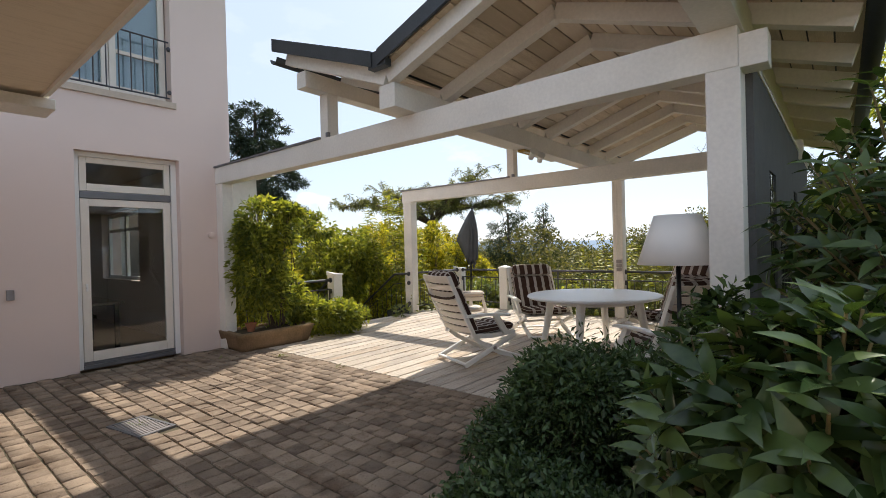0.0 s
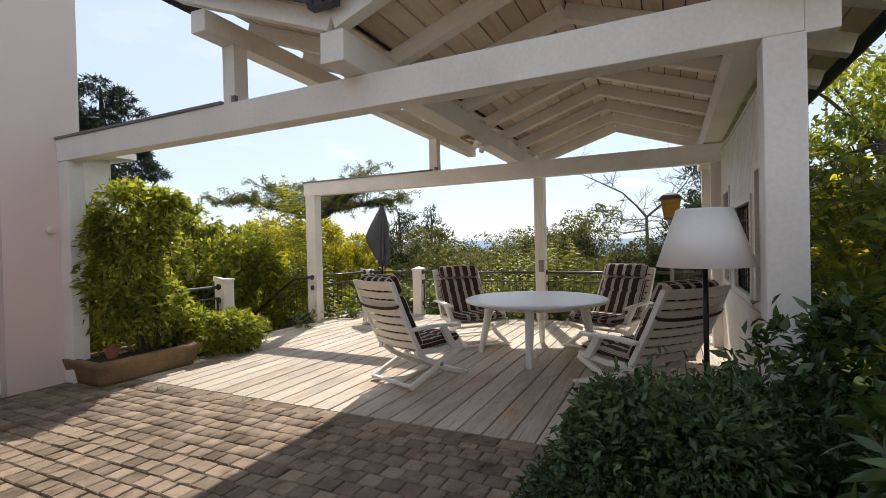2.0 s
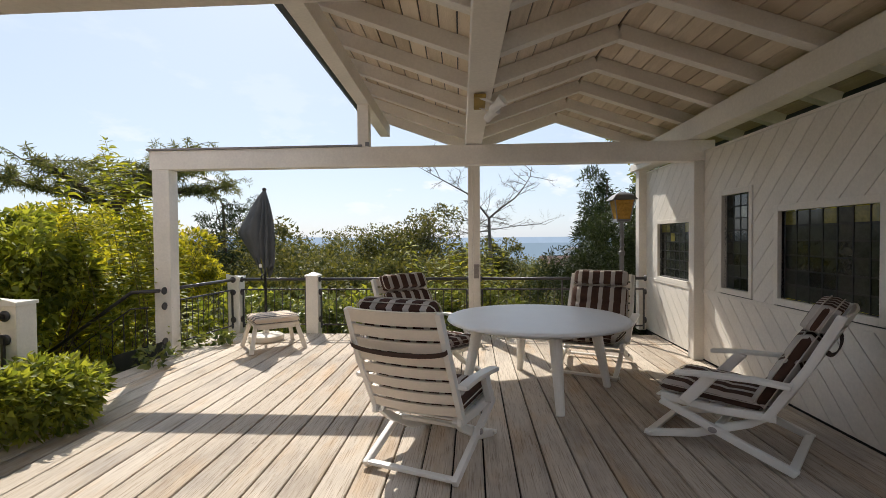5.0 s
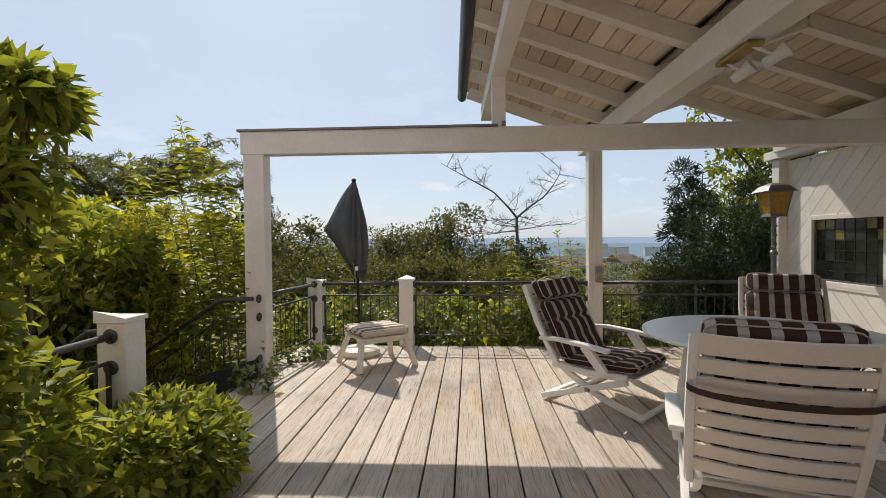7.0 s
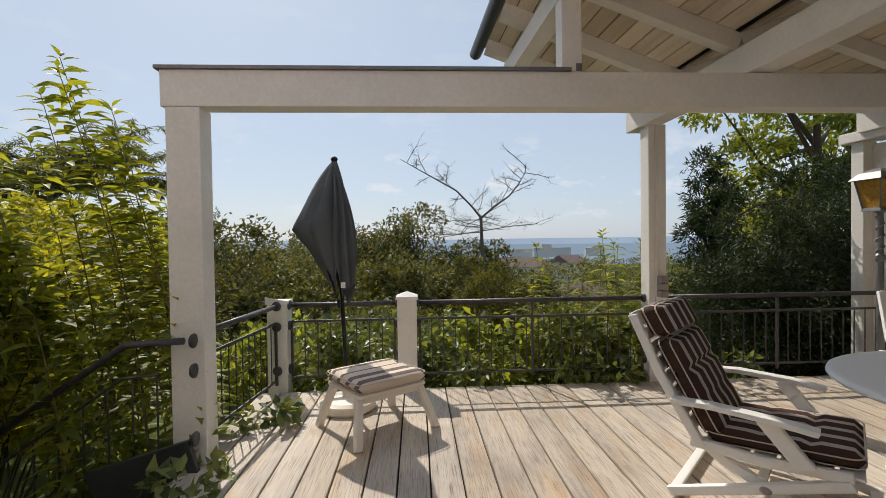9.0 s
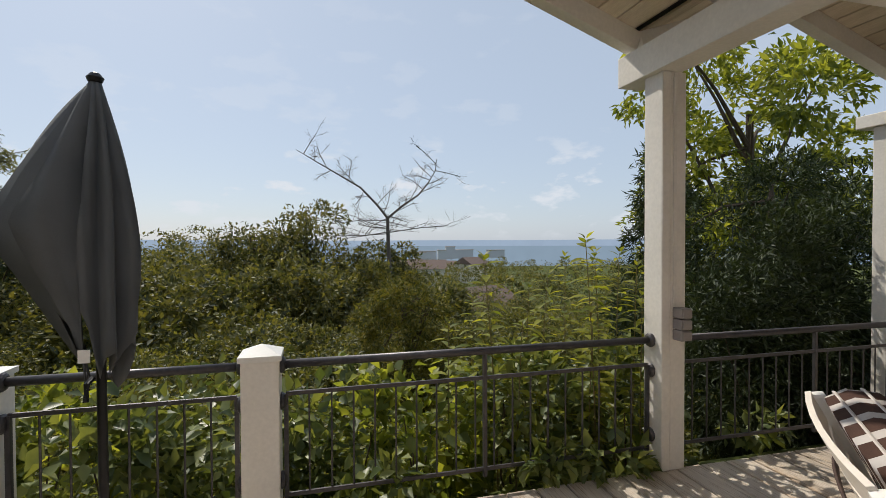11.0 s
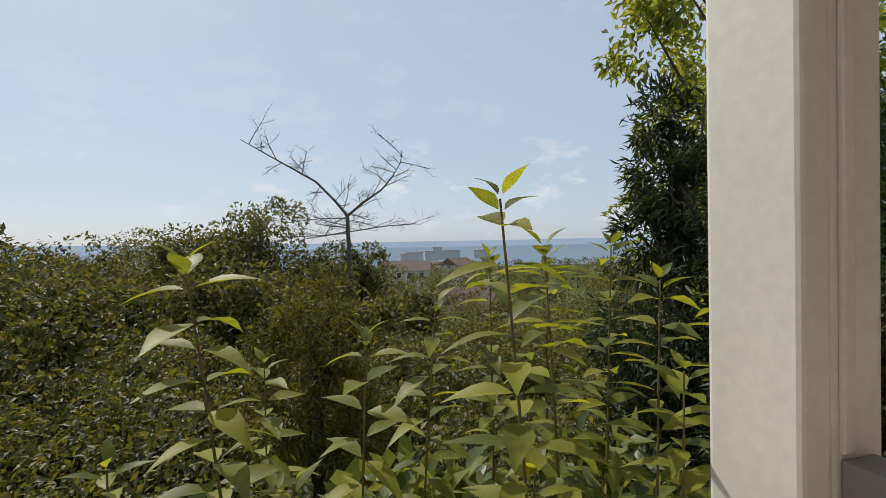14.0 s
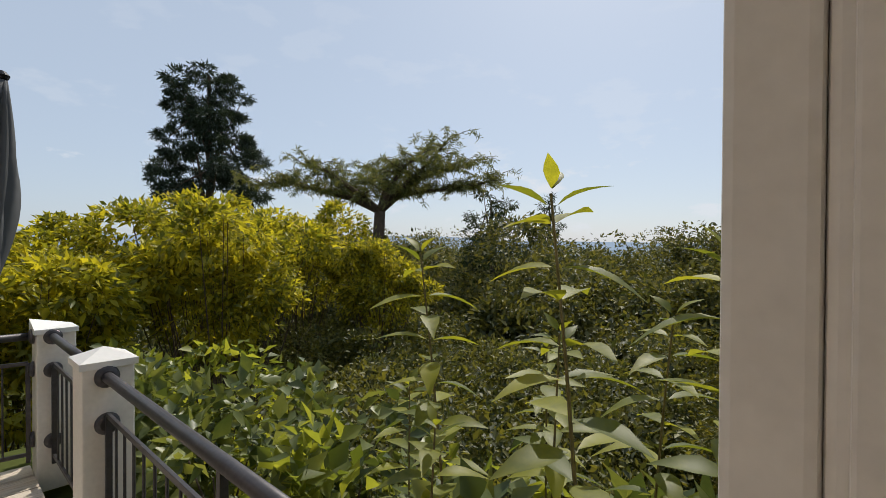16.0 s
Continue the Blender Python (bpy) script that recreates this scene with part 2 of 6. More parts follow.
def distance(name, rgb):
    """A plain backdrop that glows, the haze of distance put into its colour."""
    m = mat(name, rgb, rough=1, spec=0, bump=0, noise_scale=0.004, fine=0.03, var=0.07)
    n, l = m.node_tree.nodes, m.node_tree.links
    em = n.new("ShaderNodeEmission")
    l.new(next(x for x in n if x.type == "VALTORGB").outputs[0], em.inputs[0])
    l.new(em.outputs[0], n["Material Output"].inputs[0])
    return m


PLAIN = distance("haze_tinted_plain", (0.27, 0.36, 0.46))
BLUE_HILLS = distance("haze_tinted_hills", (0.36, 0.46, 0.60))
ROOF_TILE = mat("roof_tiles", (0.17, 0.12, 0.10), rough=0.9, var=0.2, noise_scale=2, fine=20)
WALL_FAR = mat("pale_house_wall", (0.62, 0.60, 0.56), rough=0.9, var=0.08)
GREY_BOX = mat("grey_plastic_box", (0.30, 0.27, 0.26), rough=0.5, var=0.1)
BRASS = mat("aged_brass", (0.42, 0.28, 0.08), rough=0.4, metal=0.8, var=0.2)
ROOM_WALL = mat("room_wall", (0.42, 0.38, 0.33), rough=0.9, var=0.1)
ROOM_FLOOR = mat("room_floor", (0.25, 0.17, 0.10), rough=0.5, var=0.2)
L_BOX = leaf_mat("boxwood_leaf", (0.09, 0.145, 0.055), (0.035, 0.065, 0.025), 0.42, 0.22, 2.5)
L_LAUREL = leaf_mat("laurel_leaf", (0.10, 0.155, 0.05), (0.03, 0.058, 0.02), 0.25, 0.3, 2.5)
L_YELLOW = leaf_mat("yellow_green_leaf", (0.50, 0.46, 0.05), (0.15, 0.17, 0.03), 0.5, 0.55, 0.8)
L_GREEN = leaf_mat("shrub_leaf", (0.32, 0.35, 0.075), (0.12, 0.16, 0.04), 0.5, 0.58, 0.8)
L_SLOPE = leaf_mat("slope_leaf", (0.19, 0.185, 0.055), (0.055, 0.07, 0.025), 0.55, 0.4, 0.5)
L_DARK = leaf_mat("conifer_needles", (0.06, 0.085, 0.035), (0.022, 0.036, 0.016), 0.6, 0.2, 1.2)
L_PINE = leaf_mat("pine_needles", (0.05, 0.075, 0.05), (0.022, 0.036, 0.026), 0.6, 0.15, 0.4)
L_LARCH = leaf_mat("larch_needles", (0.25, 0.26, 0.11), (0.10, 0.12, 0.05), 0.6, 0.35, 0.6)
L_SHOOT = leaf_mat("shoot_leaf", (0.34, 0.35, 0.05), (0.13, 0.165, 0.03), 0.5, 0.55, 3.0)
L_BIG = leaf_mat("broad_leaf", (0.24, 0.27, 0.095), (0.085, 0.12, 0.045), 0.42, 0.36, 1.5)
L_WOODS = leaf_mat("far_wood_leaf", (0.20, 0.19, 0.06), (0.055, 0.068, 0.028), 0.6, 0.35, 0.22)

# ---- building blocks ----


def link(name, bm, material, parent=None, smooth=False):
    me = bpy.data.meshes.new(name)
    bm.to_mesh(me)
    bm.free()
    for mm in material if isinstance(material, (list, tuple)) else [material]:
        me.materials.append(mm)
    if smooth:
        me.shade_smooth()
    ob = new(name, me)
    if parent:
        ob.parent = parent
    return ob


def part(name, bm, material, parent, label="", smooth=False):
    ob = link(name, bm, material, parent, smooth)
    return tagged(ob, label=label)


def thing(name, m, label, category, group="", kind=""):
    ob = new(name)
    ob.empty_display_size = 0.1
    ob.matrix_basis = m
    return tagged(ob, label, category, group, kind)


def box(x0, x1, y0, y1, z0, z1, bevel=0.0, bm=None):
    bm = bm or bmesh.new()
    v = bmesh.ops.create_cube(bm, size=1)["verts"]
    bmesh.ops.transform(bm, verts=v, matrix=Matrix.Translation(((x0 + x1) / 2, (y0 + y1) / 2, (z0 + z1) / 2)) @ Matrix.Diagonal((x1 - x0, y1 - y0, z1 - z0, 1)))
    if bevel:
        es = list({e for q in v for e in q.link_edges})
        bmesh.ops.bevel(bm, geom=es, offset=bevel, segments=2, affect="EDGES", profile=0.6)
    return bm


def beam(a, b, w, h, bevel=0.006, bm=None, up=(0, 0, 1)):
    """A timber from a to b, w wide and h high, its middle line on a-b."""
    bm = bm or bmesh.new()
    a, b = Vector(a), Vector(b)
    d = (b - a).normalized()
    side = d.cross(Vector(up)).normalized()
    top = side.cross(d)
    m = Matrix((side, d, top)).transposed().to_4x4()
    v = bmesh.ops.create_cube(bm, size=1)["verts"]
    bmesh.ops.transform(bm, verts=v, matrix=Matrix.Translation((a + b) / 2) @ m @ Matrix.Diagonal((w, (b - a).length, h, 1)))
    if bevel:
        es = list({e for q in v for e in q.link_edges})
        bmesh.ops.bevel(bm, geom=es, offset=bevel, segments=2, affect="EDGES", profile=0.6)
    return bm


def tube(points, radii, bm=None, seg=8, cap=True):
    """A round bar along the points."""
    bm = bm or bmesh.new()
    pts = [Vector(p) for p in points]
    if not isinstance(radii, (list, tuple)):
        radii = [radii] * len(pts)
    rings = []
    for i, p in enumerate(pts):
        d = (pts[min(i + 1, len(pts) - 1)] - pts[max(i - 1, 0)]).normalized()
        ref = Vector((0, 0, 1)) if abs(d.z) < 0.9 else Vector((1, 0, 0))
        u = d.cross(ref).normalized()
        w = d.cross(u)
        rings.append([bm.verts.new(p + radii[i] * (math.cos(2 * math.pi * k / seg) * u + math.sin(2 * math.pi * k / seg) * w)) for k in range(seg)])
    for r, s in zip(rings, rings[1:]):
        for k in range(seg):
            bm.faces.new((r[k], r[(k + 1) % seg], s[(k + 1) % seg], s[k]))
    if cap:
        bm.faces.new(rings[0])
        bm.faces.new(rings[-1][::-1])
    bmesh.ops.recalc_face_normals(bm, faces=bm.faces)
    return bm


def lathe(profile, seg=32, bm=None, centre=(0, 0)):
    """A turned body from (radius, z) pairs."""
    bm = bm or bmesh.new()
    rings = []
    for r, z in profile:
        rings.append([bm.verts.new((centre[0] + r * math.cos(2 * math.pi * k / seg), centre[1] + r * math.sin(2 * math.pi * k / seg), z)) for k in range(seg)])
    for r, s in zip(rings, rings[1:]):
        for k in range(seg):
            bm.faces.new((r[k], r[(k + 1) % seg], s[(k + 1) % seg], s[k]))
    bm.faces.new(rings[0][::-1])
    bm.faces.new(rings[-1])
    bmesh.ops.recalc_face_normals(bm, faces=bm.faces)
    return bm


def raw_mesh(name, verts, faces, material, parent=None):
    """A mesh straight from arrays: verts n x 3, faces m x 3."""
    me = bpy.data.meshes.new(name)
    nf = len(faces)
    me.vertices.add(len(verts))
    me.vertices.foreach_set("co", np.ascontiguousarray(verts, dtype=np.float32).ravel())
    me.loops.add(nf * 3)
    me.loops.foreach_set("vertex_index", np.ascontiguousarray(faces, dtype=np.int32).ravel())
    me.polygons.add(nf)
    me.polygons.foreach_set("loop_start", np.arange(0, nf * 3, 3, dtype=np.int32))
    me.update(calc_edges=True)
    me.materials.append(material)
    ob = new(name, me)
    if parent:
        ob.parent = parent
    return ob


def leaves(rng, where, out, size, aspect=0.45, droop=0.25, spread=0.9):
    """Arrays of folded leaves at the points where, turned roughly along out. Returns verts, faces."""
    n = len(where)
    d = out + rng.normal(0, spread, (n, 3))
    d[:, 2] -= droop
    d /= np.linalg.norm(d, axis=1)[:, None] + 1e-9
    up = rng.normal(0, 0.6, (n, 3)) + np.array([0, 0, 1.0])
    s = np.cross(d, up)
    s /= np.linalg.norm(s, axis=1)[:, None] + 1e-9
    nn = np.cross(s, d)
    L = size * rng.uniform(0.6, 1.3, n)[:, None]
    W = L * aspect * 0.5
    base = where
    mid = base + d * L * 0.45
    tip = base + d * L - nn * L * 0.12
    a = mid + s * W + nn * W * 0.35
    b = mid - s * W + nn * W * 0.35
    v = np.stack([base, a, tip, b], 1).reshape(-1, 3)
    i = np.arange(n)[:, None] * 4
    f = np.concatenate([i + [0, 1, 2], i + [0, 2, 3]], 1).reshape(-1, 3)
    return v, f


def shell_points(rng, centre, radii, n, lump=0.25, inner=0.35, clumps=40):
    """Points through the outer part of an uneven ellipsoid, gathered in clumps."""
    c, r = np.array(centre, float), np.array(radii, float)
    k = rng.normal(0, 1, (clumps, 3))
    k /= np.linalg.norm(k, axis=1)[:, None]
    amp = rng.uniform(1 - lump, 1 + lump * 0.6, clumps)
    pick = rng.integers(0, clumps, n)
    d = k[pick] + rng.normal(0, 0.28, (n, 3))
    d /= np.linalg.norm(d, axis=1)[:, None]
    rad = amp[pick] * (1 - inner * rng.random(n) ** 2)
    return c + d * rad[:, None] * r, d


def shrub(name, blobs, count, size, material, label, seed, aspect=0.45, stems=True, category="shrub", kind="", floor=None, spread=0.9, stem_from=0.0):
    """A bush: stems from the ground and a crown of leaves over several lumps."""
    rng = np.random.default_rng(seed)
    vol = np.array([b[3] * b[4] + b[4] * b[5] + b[3] * b[5] for b in blobs])
    share = (count * vol / vol.sum()).astype(int)
    V, F, o = [], [], 0
    for b, k in zip(blobs, share):
        p, d = shell_points(rng, b[:3], b[3:6], max(k, 20), clumps=max(14, k // 160))
        if floor is not None:
            p[:, 2] = np.maximum(p[:, 2], floor + 0.02)
        v, f = leaves(rng, p, d, size, aspect, spread=spread)
        V.append(v)
        F.append(f + o)
        o += len(v)
    cx, cy = np.mean([b[0] for b in blobs]), np.mean([b[1] for b in blobs])
    z0 = stem_from
    root = thing(name, pose(cx, cy, z0), label, category, kind=kind)
    V = np.concatenate(V) - np.array([cx, cy, z0])
    raw_mesh("foliage", V, np.concatenate(F), material, root)
    if stems:
        bm = bmesh.new()
        for b in blobs:
            for _ in range(3):
                q = Vector((b[0] - cx + rng.normal(0, b[3] * 0.4), b[1] - cy + rng.normal(0, b[4] * 0.4), b[2] - z0 + b[5] * rng.uniform(0.0, 0.6)))
                s0 = Vector((q.x * 0.35, q.y * 0.35, 0))
                mid = (s0 + q) / 2 + Vector((rng.normal(0, 0.06), rng.normal(0, 0.06), 0))
                tube([s0, mid, q], [0.012, 0.009, 0.004], bm, 6)
        tagged(part("stem", bm, BARK, root), kind="stuff")
    return root

# ---- the large structure ----
Y_FRONT, Y_BACK = 3.50, 7.76          # near faces of the two cross beams
H, HB = 2.495, 2.46                   # undersides of the front and the back beam
BT = 0.25                             # their depth
WALL_X = -6.62                        # face of the house
RIGHT_X = 0.22                        # face of the boarded side wall


def ground_height(x, y):
    """Level round the house, falling away to the south over the slope and the plain."""
    d = max(0.0, y - 9.6, -x - 7.6)
    if d <= 0:
        return -0.16
    return -0.16 - 2.2 * min(1, d / 3.0) ** 1.3 - 4.5 * min(1, d / 40) - 45 * min(1, max(0, d - 40) / 900) ** 0.7


def make_ground():
    xs = [-4500, -2500, -1200, -600, -300, -150, -80, -50, -35, -25, -18, -14, -12, -10.5, -9.5, -8.6, -8, -7.7, -7, -4, -1, 2, 5, 9, 14, 22, 35, 60, 120, 300, 800, 2000, 4500]
    ys = [-4500, -1500, -400, -100, -30, -10, -3, 0, 3, 6, 8, 9.5, 9.9, 10.3, 10.8, 11.4, 12, 12.8, 14, 16, 19, 23, 28, 35, 45, 60, 90, 140, 220, 360, 600, 1000, 1800, 3000, 4500]
    bm = bmesh.new()
    g = [[bm.verts.new((x, y, ground_height(x, y))) for x in xs] for y in ys]
    for j in range(len(ys) - 1):
        for i in range(len(xs) - 1):
            bm.faces.new((g[j][i], g[j][i + 1], g[j + 1][i + 1], g[j + 1][i]))
    ob = link("ground", bm, GRASS, smooth=True)
    tagged(ob, "sloping rough meadow falling away to the plain", "ground", kind="structure")


make_ground()

# hills and plain along the horizon: glowing strips, haze put into their colour
for nm, dist, top, seed, lab in (("backdrop_hills_far", 1500, 22, 3, "glowing backdrop of wooded hills, blue haze put into its colour"), ("backdrop_plain", 900, -8.4, 9, "glowing backdrop strip of the plain, blue haze put into its colour")):
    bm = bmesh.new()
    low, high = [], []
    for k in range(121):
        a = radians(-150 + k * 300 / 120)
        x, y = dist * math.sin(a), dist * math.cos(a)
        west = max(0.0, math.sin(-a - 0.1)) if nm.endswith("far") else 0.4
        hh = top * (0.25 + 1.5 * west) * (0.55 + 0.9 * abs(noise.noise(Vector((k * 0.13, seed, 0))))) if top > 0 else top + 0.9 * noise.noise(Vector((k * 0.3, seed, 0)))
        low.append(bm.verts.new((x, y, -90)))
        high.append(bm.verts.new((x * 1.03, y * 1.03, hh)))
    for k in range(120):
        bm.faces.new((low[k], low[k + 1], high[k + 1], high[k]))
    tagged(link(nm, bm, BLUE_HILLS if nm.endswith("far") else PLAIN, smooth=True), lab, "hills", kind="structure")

# the house: walls with a door and a window cut through
DOOR = (1.76, 2.99, 0.02, 2.80)       # y0, y1, z0, z1
WIN = (1.36, 2.92, 3.62, 5.40)


def wall_piece(name, y0, y1, z0, z1, parent):
    part(name, box(WALL_X - 0.36, WALL_X, y0, y1, z0, z1), PLASTER, parent)


wall_w = thing("wall_west", pose(0, 0, 0), "pink rendered house wall with a glazed door", "wall", kind="structure")
Y0, Y1, ZT = -7.0, 3.74, 6.6
wall_piece("render", Y0, DOOR[0], -0.2, WIN[2], wall_w)
wall_piece("render", DOOR[1], Y1, -0.2, WIN[2], wall_w)
wall_piece("render", DOOR[0], DOOR[1], DOOR[3], WIN[2], wall_w)
wall_piece("render", Y0, WIN[0], WIN[2], ZT, wall_w)
wall_piece("render", WIN[1], Y1, WIN[2], ZT, wall_w)
wall_piece("render", WIN[0], WIN[1], WIN[3], ZT, wall_w)
def north_wall():
    """End wall with the dining room window cut through."""
    bm = box(-13, -11.9, 3.38, 3.74, -0.2, ZT)
    box(-9.6, WALL_X - 0.36, 3.38, 3.74, -0.2, ZT, bm=bm)
    box(-11.9, -9.6, 3.38, 3.74, -0.2, 0.95, bm=bm)
    box(-11.9, -9.6, 3.38, 3.74, 2.35, ZT, bm=bm)
    return bm


tagged(link("wall_house_north", north_wall(), PLASTER), "pink rendered end wall of the house", "wall", kind="structure")
tagged(link("wall_house_back", box(-13.3, -13, -7, 3.74, -0.2, ZT), PLASTER), "pink rendered back wall of the house", "wall", kind="structure")
tagged(link("wall_house_south", box(-13, WALL_X - 0.36, -7.3, -7, -0.2, ZT), PLASTER), "pink rendered end wall", "wall", kind="structure")
tagged(link("roof_house", box(-13.5, WALL_X + 0.3, -7.4, 4.0, ZT, ZT + 0.2), METAL_DARK), "dark grey sheet roof of the house", "roof", kind="structure")
tagged(link("floor_room", box(-13, WALL_X - 0.36, -7, 3.38, -0.15, 0.0), ROOM_FLOOR), "brown parquet floor indoors", "floor", kind="structure")
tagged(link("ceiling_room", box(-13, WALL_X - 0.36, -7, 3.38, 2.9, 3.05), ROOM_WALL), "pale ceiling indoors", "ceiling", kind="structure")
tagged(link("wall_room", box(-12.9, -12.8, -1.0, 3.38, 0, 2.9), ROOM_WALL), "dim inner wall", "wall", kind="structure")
nw = thing("window_6", pose(0, 0, 0), "dining room window with white glazing bars", "window", kind="structure")
for x0, x1 in ((-11.9, -11.82), (-9.68, -9.6), (-10.8, -10.7)):
    part("mullion", box(x0, x1, 3.5, 3.56, 0.95, 2.35, 0.004), PLASTIC, nw)
for z0 in (0.95, 1.95, 2.27):
    part("bar", box(-11.82, -9.68, 3.505, 3.555, z0, z0 + 0.07, 0.004), PLASTIC, nw)
dt = thing("dining_table", pose(-8.6, 2.1, 0), "dark wooden dining table indoors", "table")
part("tabletop", box(-0.8, 0.8, -0.5, 0.5, 0.71, 0.75, 0.006), ROOM_FLOOR, dt)
for sx in (-0.7, 0.7):
    for sy in (-0.42, 0.42):
        part("leg", box(sx - 0.03, sx + 0.03, sy - 0.03, sy + 0.03, 0, 0.71, 0.004), GAP, dt)
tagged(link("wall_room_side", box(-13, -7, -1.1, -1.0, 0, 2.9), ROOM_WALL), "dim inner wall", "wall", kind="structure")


def sash(name, y0, y1, z0, z1, x, frame_w, parent, bars=()):
    """A window or door leaf: frame, panes, glazing bars."""
    bm = box(x - 0.06, x, y0, y0 + frame_w, z0, z1, 0.006)
    box(x - 0.06, x, y1 - frame_w, y1, z0, z1, 0.006, bm)
    box(x - 0.06, x, y0 + frame_w, y1 - frame_w, z0, z0 + frame_w * 1.3, 0.006, bm)
    box(x - 0.06, x, y0 + frame_w, y1 - frame_w, z1 - frame_w, z1, 0.006, bm)
    fr = part(name, bm, PLASTIC_AGED, parent)
    p = part("pane", box(x - 0.034, x - 0.026, y0 + frame_w, y1 - frame_w, z0 + frame_w * 1.3, z1 - frame_w), CLEAR, fr)
    p.visible_shadow = False
    for b in bars:
        part("glazing_bar", box(x - 0.055, x - 0.005, *b, 0.004), PLASTIC_AGED, fr)
    return fr


door = thing("door_1", pose(0, 0, 0), "glazed cream garden door with a transom light, closed", "door", kind="structure")
dx = WALL_X - 0.14
bm = box(dx - 0.08, dx + 0.02, DOOR[0], DOOR[0] + 0.07, 0.0, DOOR[3], 0.004)
box(dx - 0.08, dx + 0.02, DOOR[1] - 0.07, DOOR[1], 0.0, DOOR[3], 0.004, bm)
box(dx - 0.08, dx + 0.02, DOOR[0] + 0.07, DOOR[1] - 0.07, DOOR[3] - 0.06, DOOR[3], 0.004, bm)
part("door_frame", bm, PLASTIC, door, "pale painted frame")
leaf = sash("door_leaf", DOOR[0] + 0.08, DOOR[1] - 0.08, 0.09, 2.20, dx, 0.095, door)
sash("transom", DOOR[0] + 0.08, DOOR[1] - 0.08, 2.30, 2.74, dx, 0.075, door)
part("transom_rail", box(dx - 0.06, dx + 0.012, DOOR[0] + 0.075, DOOR[1] - 0.075, 2.205, 2.295, 0.01), METAL_GREY, door)
bm = box(dx - 0.06, dx + 0.03, DOOR[0] + 0.07, DOOR[1] - 0.07, 0.0, 0.045, 0.004)
box(dx - 0.06, dx + 0.015, DOOR[0] + 0.07, DOOR[1] - 0.07, 0.05, 0.085, 0.004, bm)
part("threshold", bm, METAL_GREY, door)
bm = box(dx, dx + 0.02, DOOR[0] + 0.115, DOOR[0] + 0.14, 1.0, 1.1, 0.004)
box(dx + 0.02, dx + 0.04, DOOR[0] + 0.12, DOOR[0] + 0.135, 1.03, 1.06, 0.003, bm)
part("door_handle", bm, PLASTIC, leaf, "small white pull handle")

win = thing("window_1", pose(0, 0, 0), "tall cream upstairs window with an iron guard", "window", kind="structure")
wx = WALL_X - 0.16
sash("window_frame", WIN[0] + 0.02, 2.2, WIN[2] + 0.03, WIN[3], wx, 0.08, win, [(WIN[0] + 0.1, 2.12, 4.20, 4.25)])
sash("window_frame", 2.21, WIN[1] - 0.02, WIN[2] + 0.03, WIN[3], wx, 0.08, win, [(2.29, WIN[1] - 0.1, 4.20, 4.25)])
part("window_sill", box(WALL_X - 0.15, WALL_X + 0.03, WIN[0] - 0.0, WIN[1] + 0.05, WIN[2] - 0.09, WIN[2] - 0.002, 0.006), SILL, win)
tagged(link("curtain", box(wx - 0.16, wx - 0.14, WIN[0], WIN[1], WIN[2], WIN[3]), mat("pale_blue_curtain", (0.55, 0.65, 0.75), rough=0.9, stretch=(1, 12, 0.2), noise_scale=3, var=0.15)), "pale curtain behind the upstairs window", "curtain")
guard = thing("window_guard", pose(0, 0, 0), "dark iron bar guard before the upstairs window", "railing")
gx = WALL_X - 0.03
for z in (WIN[2] + 0.06, WIN[2] + 0.86):
    part("guard_rail", tube([(gx, WIN[0] + 0.02, z), (gx, WIN[1] - 0.02, z)], 0.012), RAIL, guard)
for k in range(11):
    y = WIN[0] + 0.06 + k * (WIN[1] - WIN[0] - 0.12) / 10
    part("guard_bar", tube([(gx, y, WIN[2] + 0.06), (gx, y, WIN[2] + 0.86)], 0.009, seg=6), RAIL, guard)
for z in (WIN[2] + 0.14, WIN[2] + 0.76):
    part("guard_fixing", lathe([(0.03, 0), (0.034, 0.015), (0.02, 0.03)], 12), RAIL, guard).matrix_basis = pose(gx, WIN[1] - 0.02, z, 0, 90, 0)

# garden wing behind the corner of the house
wing = thing("house_wing", pose(-12.9, 5.7, 0.75), "pale garden wing with an overhanging flat eave", "house")
part("wall", box(-1.5, 1.3, -1.6, 1.2, -3.0, 2.75), WALL_FAR, wing)
bm = bmesh.new()
pts = [(-2.0, 2.75), (1.75, 2.75), (1.75, 2.88), (0.3, 3.2), (-2.0, 3.2)]
for y in (-1.62, 1.5):
    bm.faces.new([bm.verts.new((x, y, z)) for x, z in pts])
bm.verts.ensure_lookup_table()
for k in range(5):
    j = (k + 1) % 5
    bm.faces.new((bm.verts[k], bm.verts[j], bm.verts[5 + j], bm.verts[5 + k]))
bmesh.ops.recalc_face_normals(bm, faces=bm.faces)
part("roof", bm, TIMBER, wing)

# eave of the porch beside the starting point
porch = thing("porch_roof", pose(0, 0, 0), "timber porch eave with boarded soffit", "roof", kind="structure")
for k in range(9):
    part("soffit_board", box(-5.4 + 0.0, -1.2, -0.1 - k * 0.135 - 0.13, -0.1 - k * 0.135, 2.86, 2.88), SHEATHING, porch)
part("beam", box(-4.42, -1.2, 0.30, 0.44, 2.62, 2.80, 0.008), TIMBER, porch)
part("fascia", box(-4.9, -1.2, 1.08, 1.12, 2.80, 3.0, 0.006), TIMBER, porch)
part("soffit", box(-4.9, -1.2, 0.46, 1.08, 2.83, 2.86), SHEATHING, porch)
part("post_cap", box(-4.75, -4.38, 0.80, 1.16, 2.70, 2.79, 0.008), TIMBER, porch)
part("cover", box(-5.5, -1.2, -2.5, 1.16, 3.0, 3.06), METAL_DARK, porch)
